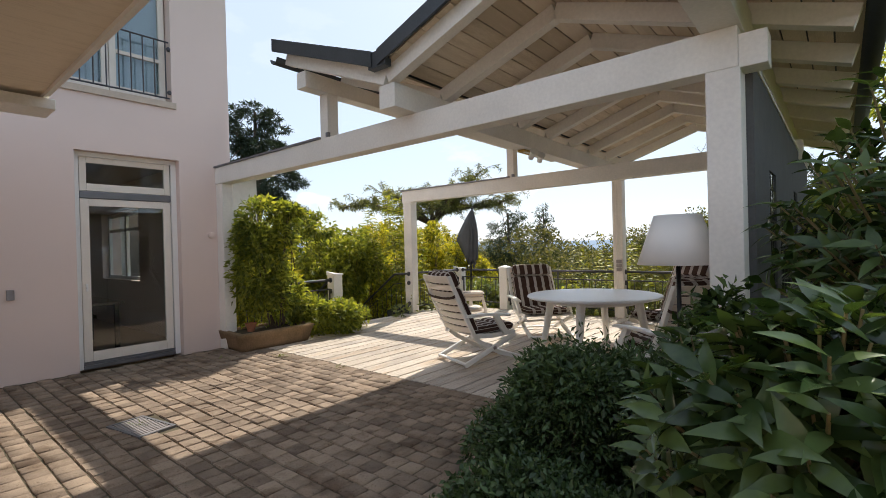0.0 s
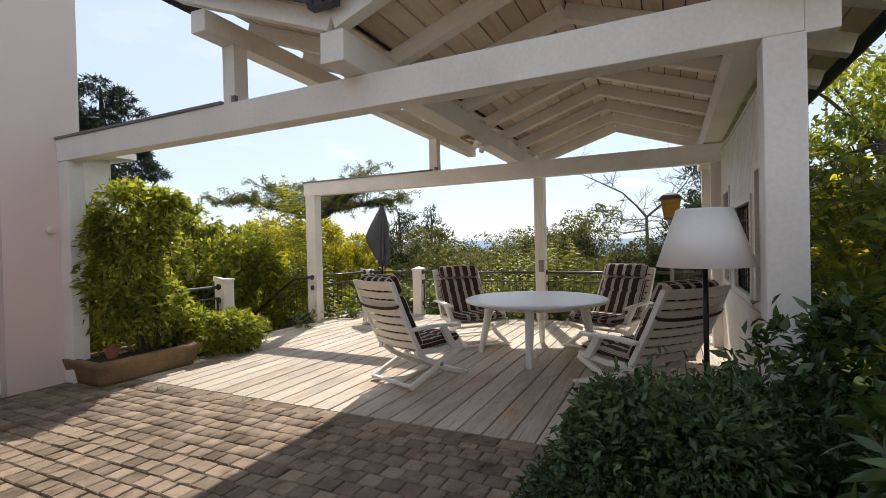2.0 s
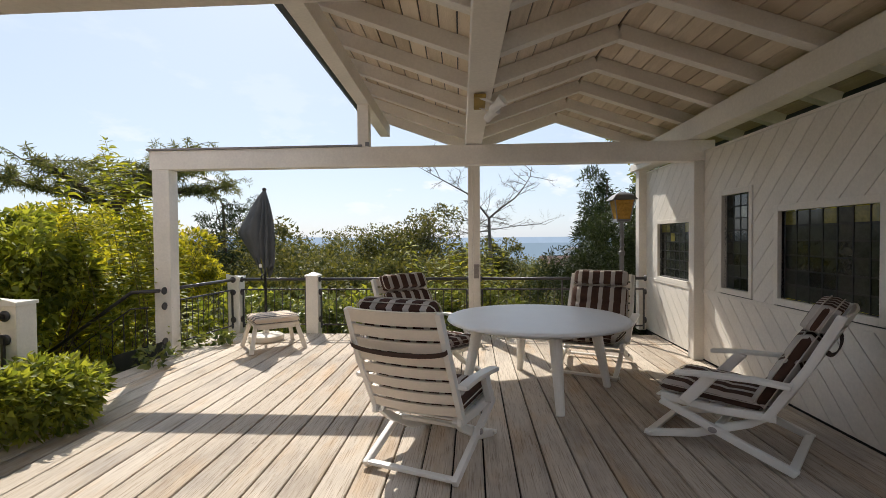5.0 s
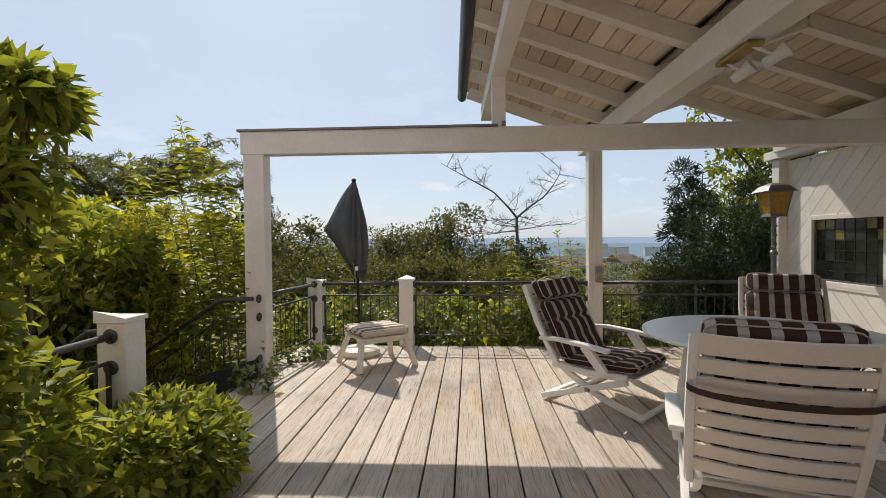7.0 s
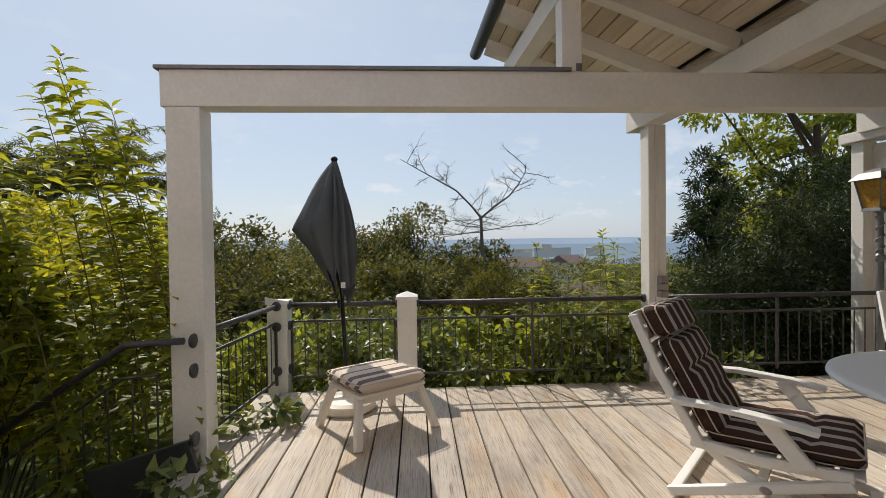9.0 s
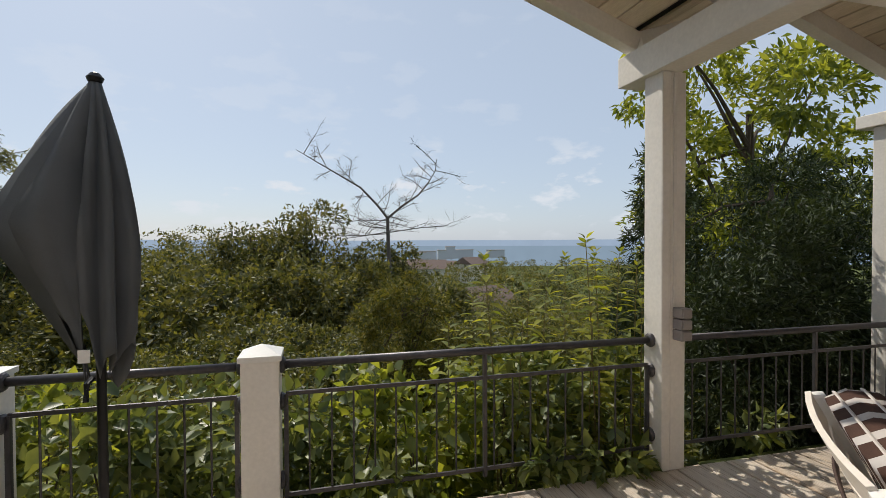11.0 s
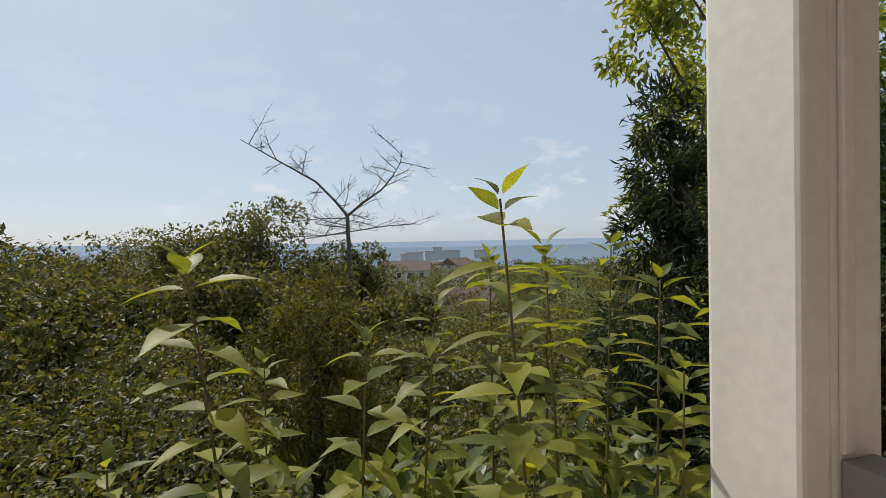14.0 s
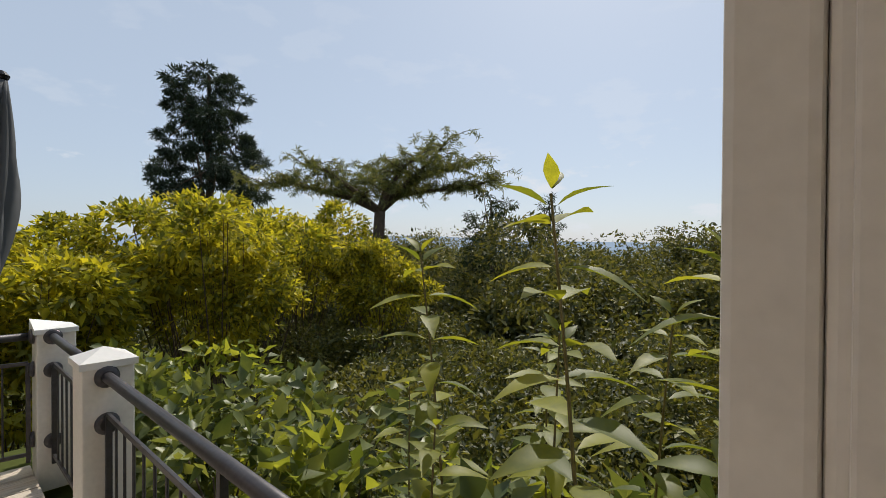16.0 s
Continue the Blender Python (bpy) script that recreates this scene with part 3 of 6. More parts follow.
tagged(link("wall_porch", box(-6.6, 3.5, -3.2, -3.0, -0.2, 3.0), PLASTER), "plain rendered wall behind the porch", "wall", kind="structure")

# ---- pergola ----
PERG = thing("pergola", pose(0, 0, 0), "white painted timber pergola frame carrying a boarded roof", "pergola", kind="structure")


def shear(x, y):
    """The roof runs a little out of square with the beams on its open side."""
    k = min(1.0, max(0.0, (0.15 - x) / 4.1))
    return x - 0.035 * (y - 7.0) * k


part("front_beam", box(WALL_X, 0.24, Y_FRONT, Y_FRONT + 0.17, H, H + BT, 0.008), TIMBER, PERG)
part("beam_end", box(0.2404, 0.39, Y_FRONT + 0.002, Y_FRONT + 0.168, H - 0.012, H + BT - 0.06, 0.008), TIMBER, PERG)
part("back_beam", box(-6.85, 0.34, Y_BACK, Y_BACK + 0.17, HB, HB + BT, 0.008), TIMBER, PERG)
part("beam_cover", box(WALL_X, -3.93, Y_FRONT - 0.02, Y_FRONT + 0.19, H + BT, H + BT + 0.025, 0.003), METAL_GREY, PERG, "zinc sheet on the beam")
part("beam_cover", box(-6.88, -4.02, Y_BACK - 0.02, Y_BACK + 0.19, HB + BT, HB + BT + 0.025, 0.003), METAL_GREY, PERG, "zinc sheet on the beam")
part("post", box(0.06, 0.25, Y_FRONT, Y_FRONT + 0.19, 0.0, H, 0.008), TIMBER, PERG)
part("post", box(-6.82, -6.59, Y_BACK + 0.004, Y_BACK + 0.19, 0.0, HB, 0.008), TIMBER, PERG)
part("post", box(WALL_X + 0.002, WALL_X + 0.20, Y_FRONT + 0.01, Y_FRONT + 0.18, 0.0, H, 0.008), TIMBER, PERG)
part("post", box(0.10, 0.24, Y_BACK + 0.02, Y_BACK + 0.17, 0.0, HB, 0.008), TIMBER, PERG)
part("post", box(0.10, 0.26, 9.72, 9.88, 0.0, 2.62, 0.008), TIMBER, PERG)
part("head_beam", box(0.05, 0.30, 8.2, 10.0, 2.62, 2.74, 0.008), TIMBER, PERG)
# the post at the rail: two members with a cable cover between them
part("post", box(-2.69, -2.622, 9.30, 9.485, 0.0, 2.712, 0.010), TIMBER, PERG)
part("post", box(-2.6215, -2.50, 9.304, 9.485, 0.0, 2.712, 0.008), TIMBER, PERG)
part("cable_cover", box(-2.606, -2.580, 9.292, 9.3038, 1.13, 2.70, 0.004), TIMBER, PERG)
# king posts and purlins
for y, x, z in ((Y_FRONT + 0.01, -3.86, H + BT), (Y_BACK + 0.01, -4.01, HB + BT)):
    part("king_post", box(x - 0.072, x + 0.072, y, y + 0.15, z, 3.25, 0.006), TIMBER, PERG)
    part("bracket", box(x + 0.028, x + 0.073, y - 0.004, y + 0.03, z + 0.005, z + 0.06), METAL_GREY, PERG)
YA, YB = 3.21, 9.72
EAV, VAL, RID, ZR, ZV = -3.98, -2.58, -1.22, 3.49, 3.03   # eave purlin, valley, ridge; heights of ridge and valley
part("eave_purlin", beam((shear(EAV, YA), YA, 3.34), (shear(EAV, YB), YB, 3.34), 0.16, 0.18), TIMBER, PERG)
part("valley_purlin", beam((shear(VAL, YA), YA, H + BT + 0.115), (shear(VAL, YB), YB, HB + BT + 0.108), 0.20, 0.22), TIMBER, PERG)
part("wall_purlin", beam((0.15, YA - 0.25, H + BT + 0.125), (0.12, YB, HB + BT + 0.115), 0.22, 0.24), TIMBER, PERG)
# rafters: eave tail to valley, valley to ridge, ridge to the far eave


def rafter_z(x):
    """Middle line of the rafters over x, before the shear."""
    if x < VAL:
        return ZV + (VAL - x) * 0.37
    if x < RID:
        return ZV + (x - VAL) * (ZR - ZV) / (RID - VAL)
    return ZR - (x - RID) * 0.345


ys = [YA + 0.04 + k * (YB - YA - 0.1) / 8 for k in range(9)]
for y in ys:
    for a, b in ((-4.24, VAL), (VAL + 0.02, RID), (RID, 0.80)):
        za, zb = rafter_z(a + 1e-4), rafter_z(b - 1e-4)
        part("rafter", beam((shear(a, y), y, za), (shear(b, y), y, zb), 0.11, 0.14), TIMBER, PERG)

# boarded ceilings, one mesh a slope, and the dark covering above
for nm, a, b in (("ceiling_eave", -4.26, VAL - 0.04), ("ceiling_ridge_west", VAL + 0.04, RID), ("ceiling_ridge_east", RID + 0.01, 0.84)):
    n = max(3, round(math.hypot(b - a, rafter_z(b - 1e-4) - rafter_z(a + 1e-4)) / 0.165))
    bm = bmesh.new()
    for k in range(n):
        x0, x1 = a + (b - a) * k / n, a + (b - a) * (k + 1) / n
        g = 0.006
        lift = 0.073 + 0.0015 * (k % 3)
        vs = []
        for y in (YA - 0.08, YB + 0.08):
            for xx in (x0 + g, x1 - g):
                zz = rafter_z(min(max(xx, a + 1e-4), b - 1e-4))
                vs += [bm.verts.new((shear(xx, y), y, zz + lift)), bm.verts.new((shear(xx, y), y, zz + lift + 0.02))]
        for fc in ((0, 2, 6, 4), (1, 5, 7, 3), (0, 1, 3, 2), (4, 6, 7, 5), (0, 4, 5, 1), (2, 3, 7, 6)):
            bm.faces.new([vs[i] for i in fc])
    bmesh.ops.recalc_face_normals(bm, faces=bm.faces)
    tagged(link(nm, bm, SHEATHING), "limewashed boarded underside of the pergola roof", "ceiling", kind="structure")
    bm = bmesh.new()
    vs = []
    for y in (YA - 0.13, YB + 0.13):
        for xx in (a - (0.05 if nm == "ceiling_eave" else 0), b + (0.05 if nm.endswith("east") else 0)):
            zz = rafter_z(min(max(xx, a + 1e-4), b - 1e-4))
            vs += [bm.verts.new((shear(xx, y), y, zz + 0.097)), bm.verts.new((shear(xx, y), y, zz + 0.17))]
    for fc in ((0, 2, 6, 4), (1, 5, 7, 3), (0, 1, 3, 2), (4, 6, 7, 5), (0, 4, 5, 1), (2, 3, 7, 6)):
        bm.faces.new([vs[i] for i in fc])
    bmesh.ops.recalc_face_normals(bm, faces=bm.faces)
    bv = bmesh.new()
    vs = []
    for y in (YA - 0.155, YA - 0.132):
        for xx in (a - (0.05 if nm == "ceiling_eave" else 0), b + (0.05 if nm.endswith("east") else 0)):
            zz = rafter_z(min(max(xx, a + 1e-4), b - 1e-4))
            vs += [bv.verts.new((shear(xx, y), y, zz + 0.05)), bv.verts.new((shear(xx, y), y, zz + 0.19))]
    for fc in ((0, 2, 6, 4), (1, 5, 7, 3), (0, 1, 3, 2), (4, 6, 7, 5), (0, 4, 5, 1), (2, 3, 7, 6)):
        bv.faces.new([vs[i] for i in fc])
    bmesh.ops.recalc_face_normals(bv, faces=bv.faces)
    part("verge_board", bv, METAL_DARK, PERG, "dark sheet verge")
    tagged(link(nm.replace("ceiling", "roof"), bm, METAL_DARK), "dark grey sheet covering of the pergola roof", "roof", kind="structure")
part("ridge_cap", beam((shear(RID, YA), YA - 0.12, ZR + 0.215), (shear(RID, YB), YB + 0.12, ZR + 0.215), 0.26, 0.03, 0.004), METAL_DARK, PERG)
part("valley_lining", beam((shear(VAL, YA), YA - 0.1, ZV + 0.15), (shear(VAL, YB), YB + 0.1, ZV + 0.15), 0.34, 0.02, 0.003), SHEATHING, PERG)
part("valley_gutter", box(VAL + 0.0, VAL + 0.22, YA - 0.14, YA - 0.06, ZV + 0.05, ZV + 0.20, 0.004), METAL_DARK, PERG)
# gutters
for nm, x, z in (("eave_gutter", -4.33, 3.64), ("eave_gutter", 0.90, 2.88)):
    bm = bmesh.new()
    ring = []
    for y in (YA - 0.12, YB + 0.12):
        ring.append([bm.verts.new((shear(x, y) + 0.065 * math.cos(radians(180 + 180 * k / 10)), y, z + 0.065 * math.sin(radians(180 + 180 * k / 10)))) for k in range(11)])
    for k in range(10):
        bm.faces.new((ring[0][k], ring[0][k + 1], ring[1][k + 1], ring[1][k]))
    g = part(nm, bm, METAL_DARK, PERG, "dark half-round gutter", smooth=True)
    g.modifiers.new("thick", "SOLIDIFY").thickness = 0.004

# ---- the boarded side wall ----
SIDE = thing("wall_east", pose(0, 0, 0), "white wall of diagonal boards with leaded windows", "wall", kind="structure")
WINS = [(8.12, 9.22, 0.93, 1.72), (6.82, 7.35, 0.95, 1.99), (5.24, 6.35, 0.95, 1.76), (4.48, 4.94, 0.96, 1.97)]
W_Y0, W_Y1, W_TOP, W_MID = Y_FRONT + 0.19, 9.74, 2.55, 0.86


def clip(poly, y0, y1, z0, z1):
    for axis, lim, sign in ((0, y0, 1), (0, y1, -1), (1, z0, 1), (1, z1, -1)):
        out = []
        for k in range(len(poly)):
            p, q = poly[k - 1], poly[k]
            ip, iq = sign * (p[axis] - lim) >= 0, sign * (q[axis] - lim) >= 0
            if ip != iq:
                s = (lim - p[axis]) / (q[axis] - p[axis])
                out.append((p[0] + s * (q[0] - p[0]), p[1] + s * (q[1] - p[1])))
            if iq:
                out.append(q)
        poly = out
        if len(poly) < 3:
            return []
    return poly


rects = [(W_Y0, W_Y1, 0.02, W_MID, -1)]
cols = sorted(WINS)
edge = W_Y0
for y0, y1, z0, z1 in cols:
    rects += [(edge, y0 - 0.06, W_MID, W_TOP, 1), (y0 - 0.06, y1 + 0.06, z1 + 0.06, W_TOP, 1)]
    edge = y1 + 0.06
rects.append((edge, W_Y1, W_MID, W_TOP, 1))
for y0, y1, z0, z1, sgn in rects:
    step = 0.17 * math.sqrt(2)
    for k in range(-30, 60):
        c = k * step
        e = 0.004
        if sgn > 0:      # boards that fall towards the rail
            strip = [(c + e, 0), (c + step - e, 0), (c + step - e - 3, 3), (c + e - 3, 3)]
        else:
            strip = [(c + e - 3, 0), (c + step - e - 3, 0), (c + step - e, 3), (c + e, 3)]
        p = clip(strip, y0, y1, z0, z1)
        if len(p) < 3:
            continue
        area = abs(sum(p[i - 1][0] * p[i][1] - p[i][0] * p[i - 1][1] for i in range(len(p)))) / 2
        if area < 0.0015:
            continue
        bm = bmesh.new()
        fr = [bm.verts.new((RIGHT_X, q[0], q[1])) for q in p]
        bk = [bm.verts.new((RIGHT_X + 0.022, q[0], q[1])) for q in p]
        bm.faces.new(fr)
        bm.faces.new(bk[::-1])
        for i in range(len(p)):
            bm.faces.new((fr[i - 1], bk[i - 1], bk[i], fr[i]))
        bmesh.ops.recalc_face_normals(bm, faces=bm.faces)
        part("board", bm, TIMBER, SIDE)
edges_y = [W_Y0] + [v for w in cols for v in (w[0], w[1])] + [W_Y1]
bm = box(RIGHT_X + 0.024, RIGHT_X + 0.07, W_Y0, W_Y1, 0.0, 0.95)
for k in range(0, len(edges_y), 2):
    box(RIGHT_X + 0.024, RIGHT_X + 0.07, edges_y[k], edges_y[k + 1], 0.95, W_TOP, bm=bm)
for w in cols:
    box(RIGHT_X + 0.024, RIGHT_X + 0.07, w[0], w[1], w[3], W_TOP, bm=bm)
part("backing", bm, mat("dark_stained_backing", (0.10, 0.10, 0.10), rough=0.8), SIDE, "dark stained outer face")
part("cap", box(RIGHT_X - 0.01, RIGHT_X + 0.08, W_Y0, W_Y1, W_TOP, W_TOP + 0.03, 0.004), TIMBER, SIDE)
part("moulding", box(RIGHT_X - 0.012, RIGHT_X - 0.001, W_Y0, W_Y1, W_MID - 0.02, W_MID + 0.02, 0.003), TIMBER, SIDE)
rngw = random.Random(4)
for i, (y0, y1, z0, z1) in enumerate(WINS):
    w = thing("window_%d" % (i + 2), pose(0, 0, 0), "dark leaded glass window framed in white boards", "window", kind="structure")
    bm = box(RIGHT_X - 0.014, RIGHT_X + 0.05, y0 - 0.06, y0, z0 - 0.06, z1 + 0.06, 0.004)
    box(RIGHT_X - 0.014, RIGHT_X + 0.05, y1, y1 + 0.06, z0 - 0.06, z1 + 0.06, 0.004, bm)
    box(RIGHT_X - 0.014, RIGHT_X + 0.05, y0, y1, z1, z1 + 0.06, 0.004, bm)
    box(RIGHT_X - 0.014, RIGHT_X + 0.05, y0, y1, z0 - 0.06, z0, 0.004, bm)
    part("window_frame", bm, TIMBER, w)
    gx = RIGHT_X + 0.055
    ny, nz = max(2, round((y1 - y0) / 0.15)), max(4, round((z1 - z0) / 0.13))
    for a in range(ny):
        for b in range(nz):
            f0, f1 = rngw.uniform(-0.015, 0.015), rngw.uniform(-0.015, 0.015)
            ya, yb = y0 + (y1 - y0) * a / ny, y0 + (y1 - y0) * (a + 1) / ny
            za, zb = z0 + (z1 - z0) * b / nz, z0 + (z1 - z0) * (b + 1) / nz
            m = STAIN_DARK
            if b >= nz - 2 and rngw.random() < 0.6:
                m = STAIN_PALE if i == 1 else STAIN_OLIVE if rngw.random() < 0.5 else STAIN_DARK
            bm = box(gx, gx + 0.005, ya + 0.006, yb - 0.006, za + 0.006, zb - 0.006)
            part("pane", bm, m, w)
    bm = bmesh.new()
    for a in range(1, ny):
        y = y0 + (y1 - y0) * a / ny
        box(gx - 0.004, gx + 0.008, y - 0.007, y + 0.007, z0, z1, bm=bm)
    for b in range(1, nz):
        z = z0 + (z1 - z0) * b / nz
        box(gx - 0.005, gx + 0.009, y0, y1, z - 0.007, z + 0.007, bm=bm)
    part("lead_came", bm, LEAD, w)
tagged(link("wall_east_base", box(RIGHT_X - 0.006, RIGHT_X + 0.08, W_Y0, W_Y1, -0.15, 0.018), GAP), "near-black strip under the boarded wall", "wall", kind="structure")

# ---- railing and bollards ----


def bollard(x, y, z0=-0.1, h=0.97):
    b = thing("bollard", pose(x, y, 0), "white painted square bollard with a pyramid cap", "bollard", "bollards of the railing")
    part("shaft", box(-0.1, 0.1, -0.1, 0.1, z0, h - 0.08, 0.008), TIMBER, b)
    bm = box(-0.112, 0.112, -0.112, 0.112, h - 0.08, h - 0.05)
    bm.verts.ensure_lookup_table()
    top = max(bm.faces, key=lambda q: q.calc_center_median().z)
    bmesh.ops.poke(bm, faces=[top])
    apex = max(bm.verts, key=lambda q: (q.co.z, -abs(q.co.x) - abs(q.co.y)))
    apex.co.z = h
    part("cap", bm, PLASTIC, b)
    return b


RY = 9.41
B1, B2, B3 = (-6.73, 5.77), (-6.56, 9.43), (-5.24, 9.42)
for p, top_z in ((B1, 1.05), (B2, 0.98), (B3, 1.0)):
    bollard(*p, h=top_z)


def rosette(parent, x, y, z, axis):
    r = {"x": (0, 90, 0), "-x": (0, -90, 0), "y": (-90, 0, 0), "-y": (90, 0, 0)}[axis]
    ob = part("rosette", lathe([(0.048, 0), (0.05, 0.01), (0.042, 0.022), (0.03, 0.028)], 16), RAIL, parent, smooth=False)
    ob.matrix_basis = pose(x, y, z, *r)


def rail_panel(a, b, group_label, z_top=0.88, z_mid=0.71, z_low=0.13, post_every=1.55, spacing=0.125):
    """A stretch of iron railing: thick top rail, a framed panel of thin bars under it."""
    a, b = Vector((*a, 0)), Vector((*b, 0))
    d = (b - a).normalized()
    n = (b - a).length
    r = thing("railing", Matrix.Translation(a) @ Matrix.Rotation(math.atan2(d.y, d.x), 4, "Z"), group_label, "railing")
    part("handrail", tube([(0, 0, z_top), (n, 0, z_top)], 0.024, seg=14), RAIL, r, smooth=True)
    for z in (z_mid, z_low):
        part("crossbar", box(0.03, n - 0.03, -0.007, 0.007, z - 0.012, z + 0.012, 0.002), RAIL, r)
    k = max(1, round(n / post_every))
    stops = [0.03 + (n - 0.06) * i / k for i in range(k + 1)]
    for i, s in enumerate(stops):
        top = z_top - 0.02 if 0 < i < k else z_mid
        part("upright", box(s - 0.012, s + 0.012, -0.012, 0.012, z_low - 0.05, top), RAIL, r)
    m = round((n - 0.06) / spacing)
    for i in range(1, m):
        s = 0.03 + (n - 0.06) * i / m
        part("bar", tube([(s, 0, z_low), (s, 0, z_mid)], 0.006, seg=6, cap=False), RAIL, r)
    for z in (z_top, z_mid - 0.04, 0.22):
        rosette(r, 0.0, 0, z, "x")
        rosette(r, n, 0, z, "-x")
    return r


LAB = "dark grey iron railing with thin upright bars"
rail_panel((B2[0] + 0.1, RY), (B3[0] - 0.1, RY), LAB)
rail_panel((B3[0] + 0.1, RY), (-2.69, RY), LAB)
rail_panel((-2.50, RY), (0.10, RY), LAB)
rail_panel((-6.70, Y_BACK + 0.20), (B2[0], B2[1] - 0.1), LAB)
rail_panel((-6.68, 3.95), (B1[0], B1[1] - 0.1), LAB)

# garden stair going down beside the deck, with its own sloping handrails
stair = thing("garden_stair", pose(-6.75, 6.75, 0), "wooden garden stair going down from the deck", "stairs")
for k in range(5):
    part("tread", box(-0.30 - k * 0.28, -0.0 - k * 0.28, -0.78, 0.86, -0.21 - k * 0.18, -0.17 - k * 0.18, 0.004), DECK, stair)
for y in (-0.82, 0.90):
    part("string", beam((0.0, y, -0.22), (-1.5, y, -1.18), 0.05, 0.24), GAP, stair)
part("cheek", beam((0.12, 0.93, 0.07), (-0.55, 0.93, -0.12), 0.05, 0.30), METAL_DARK, stair, "dark painted stair cheek")
for y in (0.93, -0.86):
    part("handrail", tube([(0.06, y, 0.88), (-0.32, y, 0.86), (-1.5, y, 0.05)], 0.024, seg=12), RAIL, stair, smooth=True)
    part("lower_rail", tube([(-0.1, y, 0.66), (-0.34, y, 0.64), (-1.5, y, -0.16)], 0.010), RAIL, stair)
    for k in range(8):
        x = -0.12 - k * 0.16
        zt = 0.64 if x > -0.34 else 0.64 + (x + 0.34) * 0.69
        part("bar", tube([(x, y, zt - 0.5), (x, y, zt)], 0.006, seg=6, cap=False), RAIL, stair)
for z in (0.88, 0.68, 0.22):
    rosette(stair, 0.13, 0.93, z, "-x")

# ---- furniture ----


def rounded_bar(pts, w, h, bevel=0.012):
    """A bar of flat section along the points, joined at the bends."""
    bm = bmesh.new()
    rings = []
    P = [Vector(p) for p in pts]
    for i, p in enumerate(P):
        d = (P[min(i + 1, len(P) - 1)] - P[max(i - 1, 0)]).normalized()
        s = Vector((1, 0, 0))
        u = s.cross(d).normalized()
        rings.append([bm.verts.new(p + s * a * w / 2 + u * b * h / 2) for a, b in ((-1, -1), (1, -1), (1, 1), (-1, 1))])
    for r, s in zip(rings, rings[1:]):
        for k in range(4):
            bm.faces.new((r[k], r[(k + 1) % 4], s[(k + 1) % 4], s[k]))
    bm.faces.new(rings[0][::-1])
    bm.faces.new(rings[-1])
    bmesh.ops.recalc_face_normals(bm, faces=bm.faces)
    bmesh.ops.bevel(bm, geom=list(bm.edges), offset=bevel, segments=2, affect="EDGES", profile=0.7)
    return bm


def pad(sx, sy, sz, tufts=(), puff=0.35):
    """A padded cushion, flat sx by sy, with soft edges and seams across it."""
    bm = bmesh.new()
    nx, ny = 14, max(10, int(sy / 0.035))
    def height(u, v):
        e = (1 - abs(u) ** 6) * (1 - abs(v) ** 10)
        z = 0.5 * sz * (0.45 + 0.55 * max(0, e) ** puff)
        for t in tufts:
            z *= 1 - 0.45 * math.exp(-((v - t) / 0.05) ** 2)
        return z
    grid = {}
    for side in (1, -1):
        for j in range(ny + 1):
            for i in range(nx + 1):
                u, v = -1 + 2 * i / nx, -1 + 2 * j / ny
                rim = i in (0, nx) or j in (0, ny)
                if rim and side < 0:
                    continue
                k = 1 - 0.06 * (abs(u) ** 8 * abs(v) ** 8)
                z = 0 if rim else side * height(u, v)
                grid[side, i, j] = bm.verts.new((u * sx / 2 * k, v * sy / 2 * k, z))
        for j in range(ny):
            for i in range(nx):
                q = [grid.get((side, a, b), grid.get((1, a, b))) for a, b in ((i, j), (i + 1, j), (i + 1, j + 1), (i, j + 1))]
                bm.faces.new(q if side > 0 else q[::-1])
    return bm


def cushion(name, parent, sx, sy, sz, m, tufts=(), seam=True):
    c = part(name, pad(sx, sy, sz, tufts), CUSHION, parent, smooth=True)
    c.matrix_basis = m
    if seam:
        for z in (sz * 0.24, -sz * 0.24):
            k = 0.985
            x, y = sx / 2 * k, sy / 2 * k
            r = 0.05
            pts = []
            for cx, cy, a0 in ((x - r, y - r, 0), (-x + r, y - r, 90), (-x + r, -y + r, 180), (x - r, -y + r, 270)):
                pts += [(cx + r * math.cos(radians(a0 + q)), cy + r * math.sin(radians(a0 + q)), z) for q in (0, 30, 60, 90)]
            part("piping", tube(pts + [pts[0]], 0.004, seg=5, cap=False), PIPING, c)
    return c


